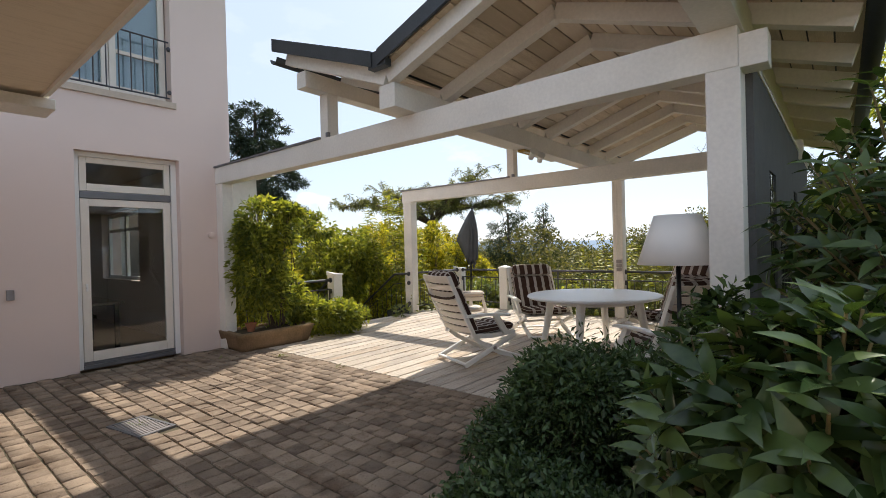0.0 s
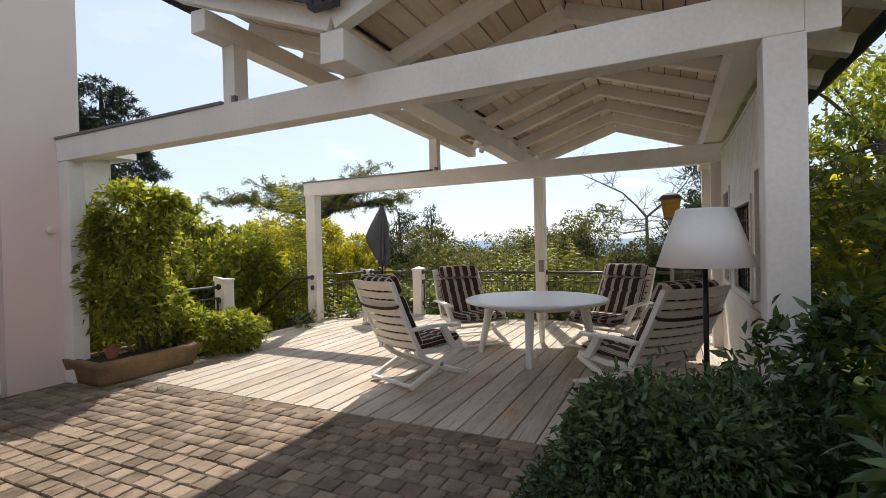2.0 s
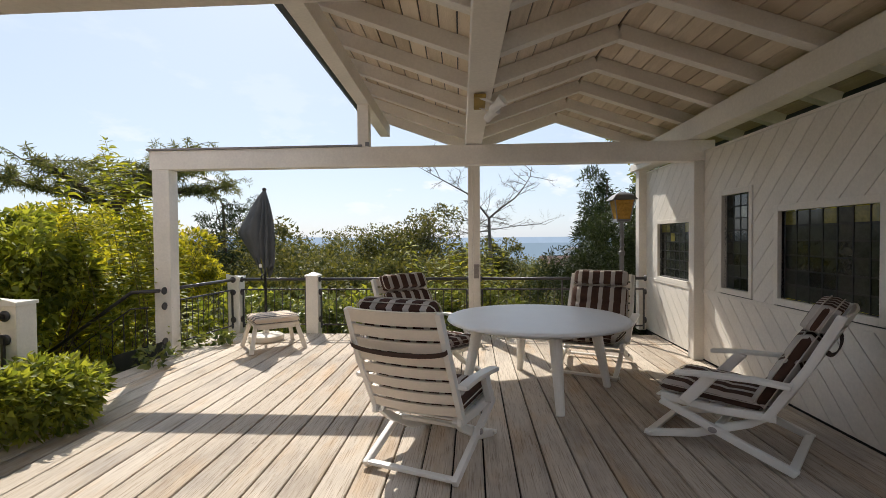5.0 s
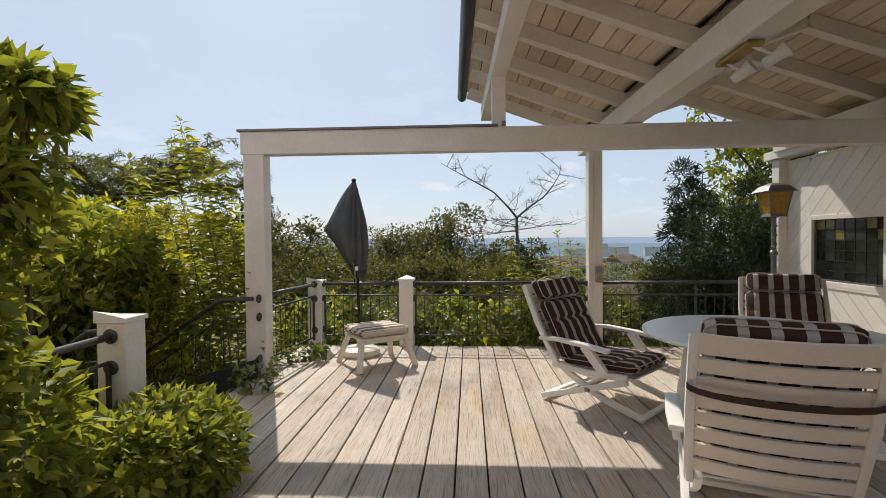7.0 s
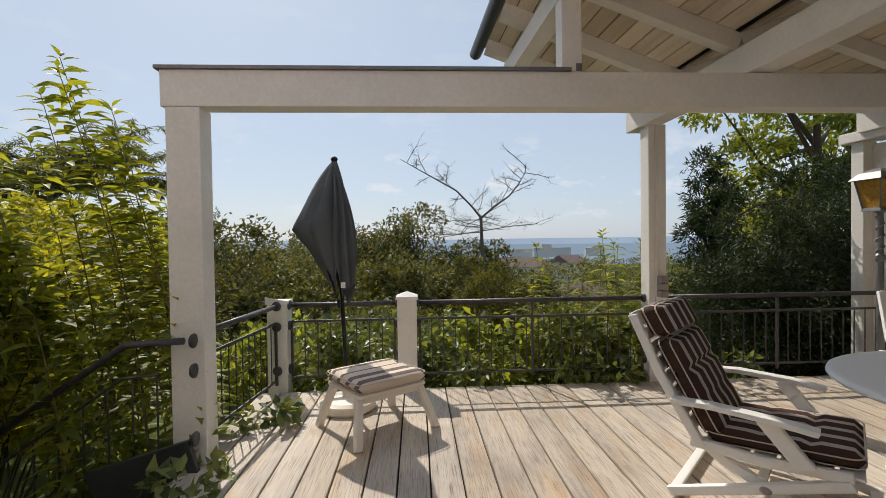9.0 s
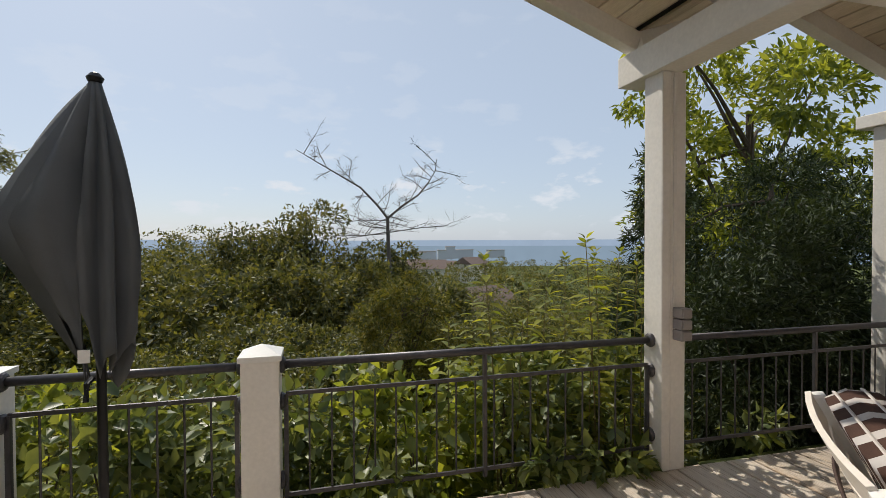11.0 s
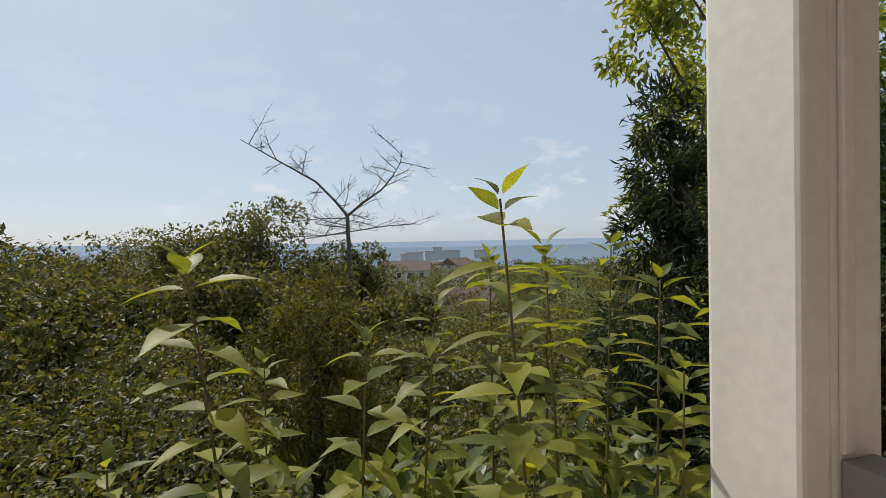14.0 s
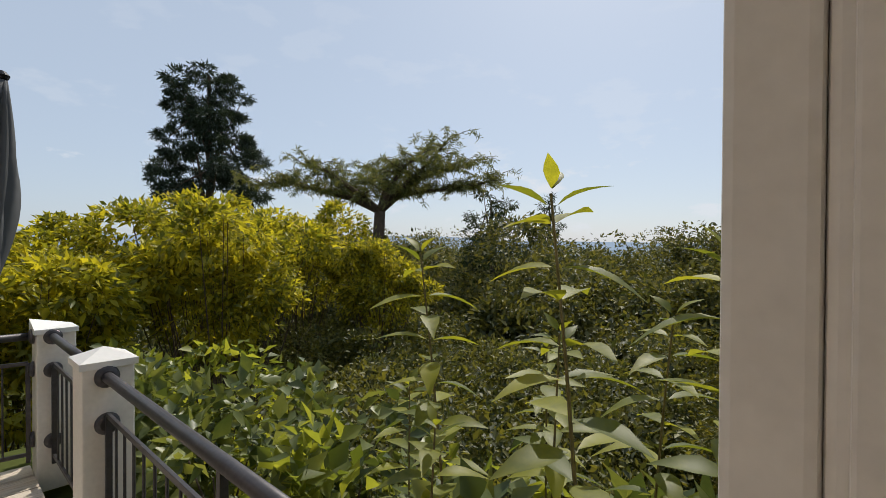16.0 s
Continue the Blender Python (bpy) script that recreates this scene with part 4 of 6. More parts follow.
def chair(m):
    """A high-backed folding garden recliner that faces +y, standing on z = 0."""
    c = thing("garden_recliner", m, "white plastic folding recliner with brown striped cushions", "chair", "recliners round the table")
    lean = radians(21)
    hinge = Vector((0, -0.24, 0.42))
    back = Vector((0, -math.sin(lean), math.cos(lean)))
    nrm = Vector((0, math.cos(lean), math.sin(lean)))
    for s in (-1, 1):
        x = 0.275 * s
        part("leg", rounded_bar([(x, -0.36, 0.035), (x, -0.10, 0.16), (x, 0.18, 0.30), (x, 0.30, 0.36)], 0.035, 0.055), PLASTIC, c)
        x2 = 0.235 * s
        part("leg", rounded_bar([(x2, 0.40, 0.03), (x2, 0.12, 0.13), (x2, -0.14, 0.30), (x2, -0.24, 0.40)], 0.035, 0.055), PLASTIC, c)
        part("armrest", rounded_bar([(0.315 * s, -0.34, 0.655), (0.325 * s, -0.18, 0.668), (0.325 * s, 0.05, 0.65), (0.32 * s, 0.20, 0.625)], 0.062, 0.034, 0.013), PLASTIC, c)
        part("arm_support", rounded_bar([(0.30 * s, 0.16, 0.40), (0.305 * s, 0.10, 0.50), (0.315 * s, 0.02, 0.64)], 0.04, 0.07), PLASTIC, c)
        part("seat_rail", rounded_bar([(0.268 * s, -0.27, 0.395), (0.268 * s, 0.0, 0.37), (0.268 * s, 0.30, 0.395)], 0.03, 0.06), PLASTIC, c)
        a, b = hinge - back * 0.05, hinge + back * 0.80
        part("back_post", rounded_bar([a + Vector((0.272 * s, 0, 0)), hinge + back * 0.4 + Vector((0.276 * s, 0, 0)) - nrm * 0.015, b + Vector((0.268 * s, 0, 0))], 0.034, 0.045), PLASTIC, c)
        part("pivot", lathe([(0.022, -0.008), (0.024, 0), (0.012, 0.01)], 12), GREY_BOX, c).matrix_basis = pose(0.292 * s, 0.02, 0.215, 0, 90 * s, 0)
    for y, z in ((-0.34, 0.05), (0.38, 0.045)):
        part("stretcher", box(-0.27, 0.27, y - 0.022, y + 0.022, z - 0.014, z + 0.014, 0.008), PLASTIC, c)
    part("stretcher", box(-0.25, 0.25, -0.02, 0.02, 0.225, 0.255, 0.008), PLASTIC, c)
    n = 8
    for k in range(n):
        s0, s1 = 0.02 + 0.79 * k / n, 0.02 + 0.79 * (k + 1) / n - (0.024 if k < n - 1 else 0)
        bm = bmesh.new()
        vs = []
        seg = 6
        for depth in (0, 0.014):
            for i in range(seg + 1):
                u = -1 + 2 * i / seg
                bow = -0.022 * (1 - u * u)
                for t in (s0, s1):
                    p = hinge + back * t + nrm * (bow - depth - 0.006) + Vector((0.262 * u, 0, 0))
                    vs.append(bm.verts.new(p))
        w = 2 * (seg + 1)
        for i in range(seg):
            q = 2 * i
            bm.faces.new((vs[q], vs[q + 2], vs[q + 3], vs[q + 1]))
            bm.faces.new((vs[w + q], vs[w + q + 1], vs[w + q + 3], vs[w + q + 2]))
            bm.faces.new((vs[q], vs[w + q], vs[w + q + 2], vs[q + 2]))
            bm.faces.new((vs[q + 1], vs[q + 3], vs[w + q + 3], vs[w + q + 1]))
        bm.faces.new((vs[0], vs[1], vs[w + 1], vs[w]))
        bm.faces.new((vs[w - 2], vs[2 * w - 2], vs[2 * w - 1], vs[w - 1]))
        bmesh.ops.recalc_face_normals(bm, faces=bm.faces)
        part("back_slat", bm, PLASTIC_AGED, c)
    for k in range(6):
        y = -0.22 + k * 0.095
        part("seat_slat", box(-0.255, 0.255, y, y + 0.08, 0.378, 0.392, 0.004), PLASTIC, c)
    R = Matrix((Vector((1, 0, 0)), back, nrm)).transposed().to_4x4()
    cushion("back_cushion", c, 0.50, 0.62, 0.11, Matrix.Translation(hinge + back * 0.30 + nrm * 0.062) @ R, (-0.35, 0.3))
    cushion("head_cushion", c, 0.48, 0.21, 0.125, Matrix.Translation(hinge + back * 0.725 + nrm * 0.07) @ R)
    cushion("seat_cushion", c, 0.50, 0.56, 0.105, pose(0, 0.06, 0.445, 3, 0, 0), (-0.3, 0.35))
    pts = [hinge + back * 0.55 + Vector((0.29 * math.cos(a), 0, 0)) - nrm * (0.035 + 0.035 * math.sin(a)) - back * 0.035 * math.sin(a) for a in [math.pi * k / 12 for k in range(13)]]
    bm = bmesh.new()
    ends = [(bm.verts.new(p - back * 0.016), bm.verts.new(p + back * 0.016), bm.verts.new(p + back * 0.016 - nrm * 0.006), bm.verts.new(p - back * 0.016 - nrm * 0.006)) for p in pts]
    for a, b in zip(ends, ends[1:]):
        for k in range(4):
            bm.faces.new((a[k], a[(k + 1) % 4], b[(k + 1) % 4], b[k]))
    bmesh.ops.recalc_face_normals(bm, faces=bm.faces)
    part("strap", bm, STRAP, c, "dark brown elastic strap")
    return c


def facing(x, y, fx, fy):
    return pose(x, y, 0.0, 0, 0, math.degrees(math.atan2(-fx, fy)))


CS = Matrix.Diagonal((1.17, 1.12, 0.95, 1))
first = chair(facing(-2.90, 5.10, 0.36, 0.93) @ CS)
copy_thing(first, facing(-3.07, 7.10, 0.72, -0.69) @ CS)
copy_thing(first, facing(-1.22, 7.42, -0.42, -0.91) @ CS)
copy_thing(first, facing(-0.70, 5.40, -0.76, 0.65) @ CS)

table = thing("garden_table", pose(-1.98, 6.58, 0, 0, 0, -37) @ Matrix.Diagonal((1.05, 1.05, 1, 1)), "round glossy white plastic garden table", "table")
part("tabletop", lathe([(0.80, 0.695), (0.845, 0.70), (0.862, 0.715), (0.858, 0.73), (0.84, 0.738), (0.815, 0.74), (0.4, 0.742), (0.05, 0.742)], 64), TABLETOP, table, smooth=True)
part("apron", lathe([(0.56, 0.63), (0.58, 0.63), (0.60, 0.70), (0.55, 0.70)], 40), PLASTIC, table)
for k in range(4):
    a = radians(45 + 90 * k)
    p0, p1 = Vector((0.56 * math.cos(a), 0.56 * math.sin(a), 0.70)), Vector((0.70 * math.cos(a), 0.70 * math.sin(a), 0.0))
    part("leg", tube([p0, p0.lerp(p1, 0.4), p1], [0.058, 0.05, 0.036], seg=14), PLASTIC, table, smooth=False)

stool = thing("footstool", pose(-5.48, 8.36, 0, 0, 0, 36) @ Matrix.Diagonal((1.14, 1.34, 1, 1)), "white plastic footstool, its striped cushion faded and lightened for sunlight", "stool")
part("top", box(-0.27, 0.27, -0.20, 0.20, 0.345, 0.375, 0.012), PLASTIC_AGED, stool)
for sx in (-1, 1):
    for sy in (-1, 1):
        part("leg", rounded_bar([(0.24 * sx, 0.15 * sy, 0.36), (0.28 * sx, 0.20 * sy, 0.18), (0.315 * sx, 0.245 * sy, 0.0)], 0.05, 0.045, 0.01), PLASTIC_AGED, stool)
    part("apron", box(-0.22, 0.22, 0.17 * sx - 0.012, 0.17 * sx + 0.012, 0.30, 0.35, 0.005), PLASTIC_AGED, stool)
# faded stripes, lightened further to put sunlight into their colour
FADED_SUNLIT = striped("faded_sunlit_striped_cushion", (0.20, 0.165, 0.15), (0.74, 0.62, 0.50), 0.105, 0.62, "Y")
sc = part("cushion", pad(0.56, 0.44, 0.10, (-0.3, 0.3)), FADED_SUNLIT, stool, "faded striped cushion, sunlight put into its colour", smooth=True)
sc.matrix_basis = pose(0, 0, 0.425)
for z in (0.03, -0.03):
    pts = []
    for cx, cy, a0 in ((0.23, 0.17, 0), (-0.23, 0.17, 90), (-0.23, -0.17, 180), (0.23, -0.17, 270)):
        pts += [(cx + 0.045 * math.cos(radians(a0 + q)), cy + 0.045 * math.sin(radians(a0 + q)), z) for q in (0, 30, 60, 90)]
    part("piping", tube(pts + [pts[0]], 0.004, seg=5, cap=False), PIPING, sc)

# closed parasol in its round base
par = thing("parasol", pose(-5.78, 8.80, 0.0), "closed dark grey parasol in a pale round base", "parasol")
part("base", lathe([(0.24, 0.0), (0.255, 0.02), (0.25, 0.08), (0.21, 0.10), (0.05, 0.115), (0.04, 0.24), (0.03, 0.24)], 40), PLASTIC_AGED, par, smooth=False)
top = Vector((-0.14, 0.33, 2.31))
foot = Vector((0, 0, 0.1))
part("pole", tube([foot, foot.lerp(top, 0.5), top], 0.019, seg=12), BLACK, par, smooth=True)
part("finial", lathe([(0.012, 0), (0.03, 0.012), (0.036, 0.03), (0.02, 0.05), (0.008, 0.055)], 16), BLACK, par).matrix_basis = pose(*(top - Vector((0, 0, 0.005))))
bm = bmesh.new()
rings = []
SEG = 48
for j in range(19):
    s = j / 18
    row = []
    for k in range(SEG):
        a = 2 * math.pi * k / SEG
        fold = 0.5 + 0.5 * math.cos(8 * a + 1.2 * math.sin(3 * s + a))
        lean_out = 0.5 + 0.5 * math.cos(a - radians(188))
        r = 0.022 + 0.128 * math.sin(min(1, s * 1.15) * math.pi * 0.62) * (0.28 + 0.80 * fold ** 1.6)
        flare = s / 0.60 if s < 0.60 else max(0.0, 1 - (s - 0.60) / 0.40)
        r += 0.34 * lean_out ** 7 * flare * (0.72 + 0.28 * math.cos(16 * a)) + 0.018 * math.sin(11 * a + 5 * s) * s
        hem = 1.40 * s * (1 - 0.16 * lean_out * fold - 0.10 * fold + 0.04 * math.sin(5 * a))
        c = top.lerp(foot, hem / 2.33)
        row.append(bm.verts.new((c.x + r * math.cos(a), c.y + r * math.sin(a), c.z)))
    rings.append(row)
for r, s in zip(rings, rings[1:]):
    for k in range(SEG):
        bm.faces.new((r[k], r[(k + 1) % SEG], s[(k + 1) % SEG], s[k]))
cv = part("canopy", bm, CANVAS, par, smooth=True)
cv.modifiers.new("thick", "SOLIDIFY").thickness = 0.004
part("label", box(-0.02, 0.02, -0.16, -0.157, 1.12, 1.17), PLASTIC, par)
part("crank", tube([(-0.07, 0.08, 1.0), (-0.07, 0.03, 0.99), (-0.07, 0.02, 0.92)], 0.012), BLACK, par)

# standard lamp beside the front post
lamp = thing("floor_lamp", pose(-0.20, 3.84, 0.0), "standard lamp with a white cone shade on a black pole", "lamp")
part("foot", lathe([(0.15, 0), (0.15, 0.015), (0.03, 0.03), (0.018, 0.05)], 32), BLACK, lamp)
part("pole", tube([(0, 0, 0.03), (0, 0, 1.50)], 0.016, seg=12), BLACK, lamp, smooth=True)
sh = part("shade", lathe([(0.275, 1.29), (0.155, 1.64)], 48), SHADE, lamp, smooth=True)
bm = bmesh.new()
bm.from_mesh(sh.data)
bmesh.ops.delete(bm, geom=[q for q in bm.faces if abs(q.normal.z) > 0.95], context="FACES_ONLY")
bm.to_mesh(sh.data)
bm.free()
sh.modifiers.new("thick", "SOLIDIFY").thickness = 0.003
part("spider", tube([(-0.152, 0, 1.63), (0.152, 0, 1.63)], 0.004), BLACK, lamp)

# lantern post by the rail
lan = thing("street_lantern", pose(-0.38, 9.05, 0.0), "grey lantern post with an amber glass head", "lantern")
part("pole", lathe([(0.07, 0), (0.07, 0.05), (0.045, 0.08), (0.032, 0.25), (0.032, 1.25), (0.045, 1.27), (0.045, 1.31), (0.028, 1.33), (0.028, 1.74), (0.05, 1.76)], 20), METAL_GREY, lan)
bm = bmesh.new()
for k in range(26):
    a, b = k * 0.9, (k + 1) * 0.9
    tube([(0.034 * math.cos(a), 0.034 * math.sin(a), 1.30 + k * 0.017), (0.034 * math.cos(b), 0.034 * math.sin(b), 1.30 + (k + 1) * 0.017)], 0.008, bm, 5)
part("twist", bm, METAL_GREY, lan)


def frustum(r0, z0, r1, z1, n=4, rot=45):
    bm = bmesh.new()
    ra = [bm.verts.new((r0 * math.cos(radians(rot + 360 * k / n)), r0 * math.sin(radians(rot + 360 * k / n)), z0)) for k in range(n)]
    rb = [bm.verts.new((r1 * math.cos(radians(rot + 360 * k / n)), r1 * math.sin(radians(rot + 360 * k / n)), z1)) for k in range(n)]
    for k in range(n):
        bm.faces.new((ra[k], ra[(k + 1) % n], rb[(k + 1) % n], rb[k]))
    bm.faces.new(ra[::-1])
    bm.faces.new(rb)
    return bm


part("glass", frustum(0.13, 1.80, 0.195, 2.08), AMBER, lan, "amber bubbled glass")
bm = frustum(0.15, 1.765, 0.14, 1.80)
for k in range(4):
    a = radians(45 + 90 * k)
    tube([(0.134 * math.cos(a), 0.134 * math.sin(a), 1.79), (0.20 * math.cos(a), 0.20 * math.sin(a), 2.085)], 0.010, bm, 6)
part("cage", bm, METAL_GREY, lan)
part("hood", frustum(0.26, 2.085, 0.17, 2.16), METAL_GREY, lan)
part("hood_top", frustum(0.17, 2.16, 0.06, 2.20), METAL_GREY, lan)

# switched sockets on the post
sock = thing("socket_block", pose(-2.565, 9.272, 1.01), "three grey outdoor sockets on the post", "socket")
for k in range(3):
    part("socket", box(-0.04, 0.04, -0.055, 0.03, k * 0.075 - 0.11, k * 0.075 - 0.04, 0.006), GREY_BOX, sock)
    part("lid", box(-0.034, 0.034, -0.068, -0.056, k * 0.075 - 0.104, k * 0.075 - 0.046, 0.004), GREY_BOX, sock)

# spotlights on the valley purlin
spot = thing("spotlight", pose(shear(VAL, 5.9), 5.9, H + BT - 0.02), "white double spotlight under the purlin", "spotlight")
part("mount", box(-0.05, 0.05, -0.20, 0.20, -0.03, -0.001, 0.006), BRASS, spot)
for k, (dx_, dy_) in enumerate(((0.14, -0.15), (0.10, 0.14))):
    part("arm", tube([(0, dy_, -0.02), (dx_, dy_, -0.08)], 0.012), PLASTIC, spot)
    part("head", lathe([(0.02, -0.07), (0.035, -0.06), (0.038, 0.02), (0.055, 0.07), (0.052, 0.075)], 18), PLASTIC, spot).matrix_basis = pose(dx_, dy_, -0.09, 60, 0, 55 - 15 * k)

# stone trough with its climber
tr = thing("stone_trough", pose(-6.24, 4.10, 0.0), "weathered sandstone plant trough full of soil", "trough")
bm = bmesh.new()
outer = [(-0.30, -0.55, 0), (0.27, -0.57, 0), (0.29, 0.52, 0), (-0.30, 0.55, 0), (-0.36, -0.62, 0.27), (0.34, -0.64, 0.26), (0.36, 0.60, 0.27), (-0.36, 0.62, 0.28)]
inner = [(-0.28, -0.54, 0.275), (0.26, -0.56, 0.265), (0.28, 0.52, 0.275), (-0.28, 0.54, 0.285), (-0.26, -0.52, 0.2), (0.24, -0.54, 0.2), (0.26, 0.5, 0.2), (-0.26, 0.52, 0.2)]
o = [bm.verts.new(v) for v in outer]
n_ = [bm.verts.new(v) for v in inner]
bm.faces.new(o[:4][::-1])
for k in range(4):
    j = (k + 1) % 4
    bm.faces.new((o[k], o[j], o[4 + j], o[4 + k]))
    bm.faces.new((o[4 + k], o[4 + j], n_[j], n_[k]))
    bm.faces.new((n_[k], n_[j], n_[4 + j], n_[4 + k]))
bm.faces.new(n_[4:])
bmesh.ops.subdivide_edges(bm, edges=list(bm.edges), cuts=4, use_grid_fill=True)
for v in bm.verts:
    v.co += Vector((1, 1, 0.6)) * 0.012 * noise.noise(v.co * 7)
part("basin", bm, STONE, tr, smooth=True)
part("soil", box(-0.27, 0.27, -0.54, 0.52, 0.18, 0.245), SOIL, tr)

pot = thing("flower_pot", pose(-6.22, 3.80, 0.243), "small terracotta pot standing in the stone trough", "pot")
part("body", lathe([(0.05, 0), (0.075, 0.10), (0.085, 0.10), (0.087, 0.13), (0.078, 0.13), (0.07, 0.09)], 24), TERRACOTTA, pot)

# drain grate in the paving
dr = thing("drain_grate", pose(-3.88, 1.57, 0.0, 0, 0, 10), "grey metal drain grate set in the paving", "drain")
bm = box(-0.26, 0.26, -0.15, -0.125, -0.02, 0.008)
box(-0.26, 0.26, 0.125, 0.15, -0.02, 0.008, bm=bm)
box(-0.26, -0.235, -0.125, 0.125, -0.02, 0.008, bm=bm)
box(0.235, 0.26, -0.125, 0.125, -0.02, 0.008, bm=bm)
part("rim", bm, METAL_GREY, dr)
for k in range(12):
    x = -0.215 + k * 0.039
    part("slat", box(x - 0.012, x + 0.012, -0.125, 0.125, -0.015, 0.004), GREY_BOX, dr)

# small fittings on the house wall
bell = thing("wall_lamp", pose(WALL_X, 3.42, 1.72), "small pinkish round lamp on the rendered wall", "lamp")
part("disc", lathe([(0.05, 0), (0.05, 0.03), (0.035, 0.045), (0.01, 0.05)], 20), PLASTER, bell).matrix_basis = pose(0, 0, 0, 0, 90, 0)
sw = thing("wall_socket", pose(WALL_X, 1.13, 1.03), "small grey socket on the rendered wall", "socket")
part("plate", box(0, 0.03, -0.035, 0.035, -0.06, 0.06, 0.006), GREY_BOX, sw)

# ---- plants ----
shrub("climber", [(-6.30, 4.0, 1.15, 0.36, 0.42, 0.9), (-6.2, 4.05, 1.75, 0.36, 0.5, 0.5), (-6.2, 4.3, 0.75, 0.3, 0.42, 0.5), (-6.15, 4.42, 2.12, 0.24, 0.24, 0.09), (-6.35, 4.55, 2.05, 0.3, 0.26, 0.10)], 9000, 0.095, L_GREEN, "leafy green climber growing up from the stone trough", 11, stem_from=0.22)
shrub("bollard_shrub", [(-6.25, 5.30, 0.26, 0.48, 0.50, 0.34), (-6.2, 4.95, 0.30, 0.35, 0.4, 0.36), (-6.35, 5.75, 0.18, 0.38, 0.4, 0.28), (-6.95, 5.0, 0.30, 0.35, 0.6, 0.42)], 8500, 0.09, L_GREEN, "low leafy shrub around the bollard", 12, floor=0)
shrub("stair_shrub", [(-8.2, 6.0, -0.1, 0.6, 0.5, 0.6), (-7.5, 8.0, 0.2, 0.35, 0.3, 0.8), (-8.6, 7.2, 0.3, 0.5, 0.6, 0.9)], 3600, 0.10, L_GREEN, "green shrub beside the garden stair", 13, stem_from=-1.0)
yel = [(-8.6, 5.0, 0.75, 1.2, 1.0, 1.0), (-9.0, 7.4, 1.2, 1.2, 1.1, 1.2), (-10.0, 9.6, 0.35, 1.4, 1.3, 1.1), (-11.0, 6.4, 1.1, 1.4, 1.4, 1.6), (-12.4, 10.2, 0.6, 1.6, 1.5, 1.4), (-10.4, 12.0, 0.9, 1.6, 1.5, 1.2), (-13.0, 13.2, 1.2, 1.8, 1.8, 1.6), (-12.7, 17.2, 0.5, 1.4, 1.4, 1.2), (-14.6, 15.8, 1.1, 1.7, 1.6, 1.6)]
for k, b in enumerate(yel):
    rb = random.Random(500 + k)
    subs = [(b[0], b[1], b[2] - 0.3, b[3] * 0.8, b[4] * 0.8, b[5] * 0.8)]
    for q in range(11):
        an = q * 2.4
        rr = rb.uniform(0.4, 0.95)
        subs.append((b[0] + b[3] * rr * math.cos(an), b[1] + b[4] * rr * math.sin(an), b[2] + b[5] * rb.uniform(-0.7, 0.85) * (1.2 - rr * 0.6), b[3] * rb.uniform(0.25, 0.45), b[4] * rb.uniform(0.25, 0.45), b[5] * rb.uniform(0.2, 0.4)))
    shrub("yellow_green_shrub", subs, 12500, 0.135, L_YELLOW if k % 2 == 0 or k > 4 else L_GREEN, "tall yellow-green leafy shrub on the slope", 20 + k, stem_from=-1.5)
# dense clipped bushes by the path
shrub("yew_bush", [(-0.42, 2.60, 0.44, 0.42, 0.46, 0.50), (-0.62, 2.46, 0.30, 0.34, 0.38, 0.32), (-0.05, 2.85, 0.40, 0.42, 0.45, 0.45), (-0.30, 2.40, 0.70, 0.20, 0.2, 0.18), (-0.62, 2.72, 0.62, 0.2, 0.22, 0.2)], 46000, 0.045, L_BOX, "dense dark green evergreen bush beside the deck", 31, aspect=0.4, floor=0)
shrub("boxwood_bush", [(-0.32, 1.90, 0.20, 0.42, 0.40, 0.30), (0.10, 1.80, 0.20, 0.38, 0.36, 0.30), (-0.05, 1.72, 0.40, 0.2, 0.2, 0.14)], 34000, 0.036, L_BOX, "low dark boxwood bush with small leaves", 32, aspect=0.55, floor=0)


def broad_leaf(bm, base, d, up, L, W, mat_i=0, droop=0.25):
    """One broad leaf: curved, folded along its midrib."""
    d = d.normalized()
    s = d.cross(up).normalized()
    n = s.cross(d)
    rows = []
    for k, w in enumerate((0.06, 0.72, 1.0, 0.82, 0.42, 0.02)):
        t = k / 5
        c = base + d * (L * t) - n * (L * droop * t * t)
        rows.append([bm.verts.new(c - s * (W * w * 0.5) + n * (W * w * 0.13)), bm.verts.new(c), bm.verts.new(c + s * (W * w * 0.5) + n * (W * w * 0.13))])
    for a, b in zip(rows, rows[1:]):
        for q in (0, 1):
            f = bm.faces.new((a[q], a[q + 1], b[q + 1], b[q]))
            f.smooth = True


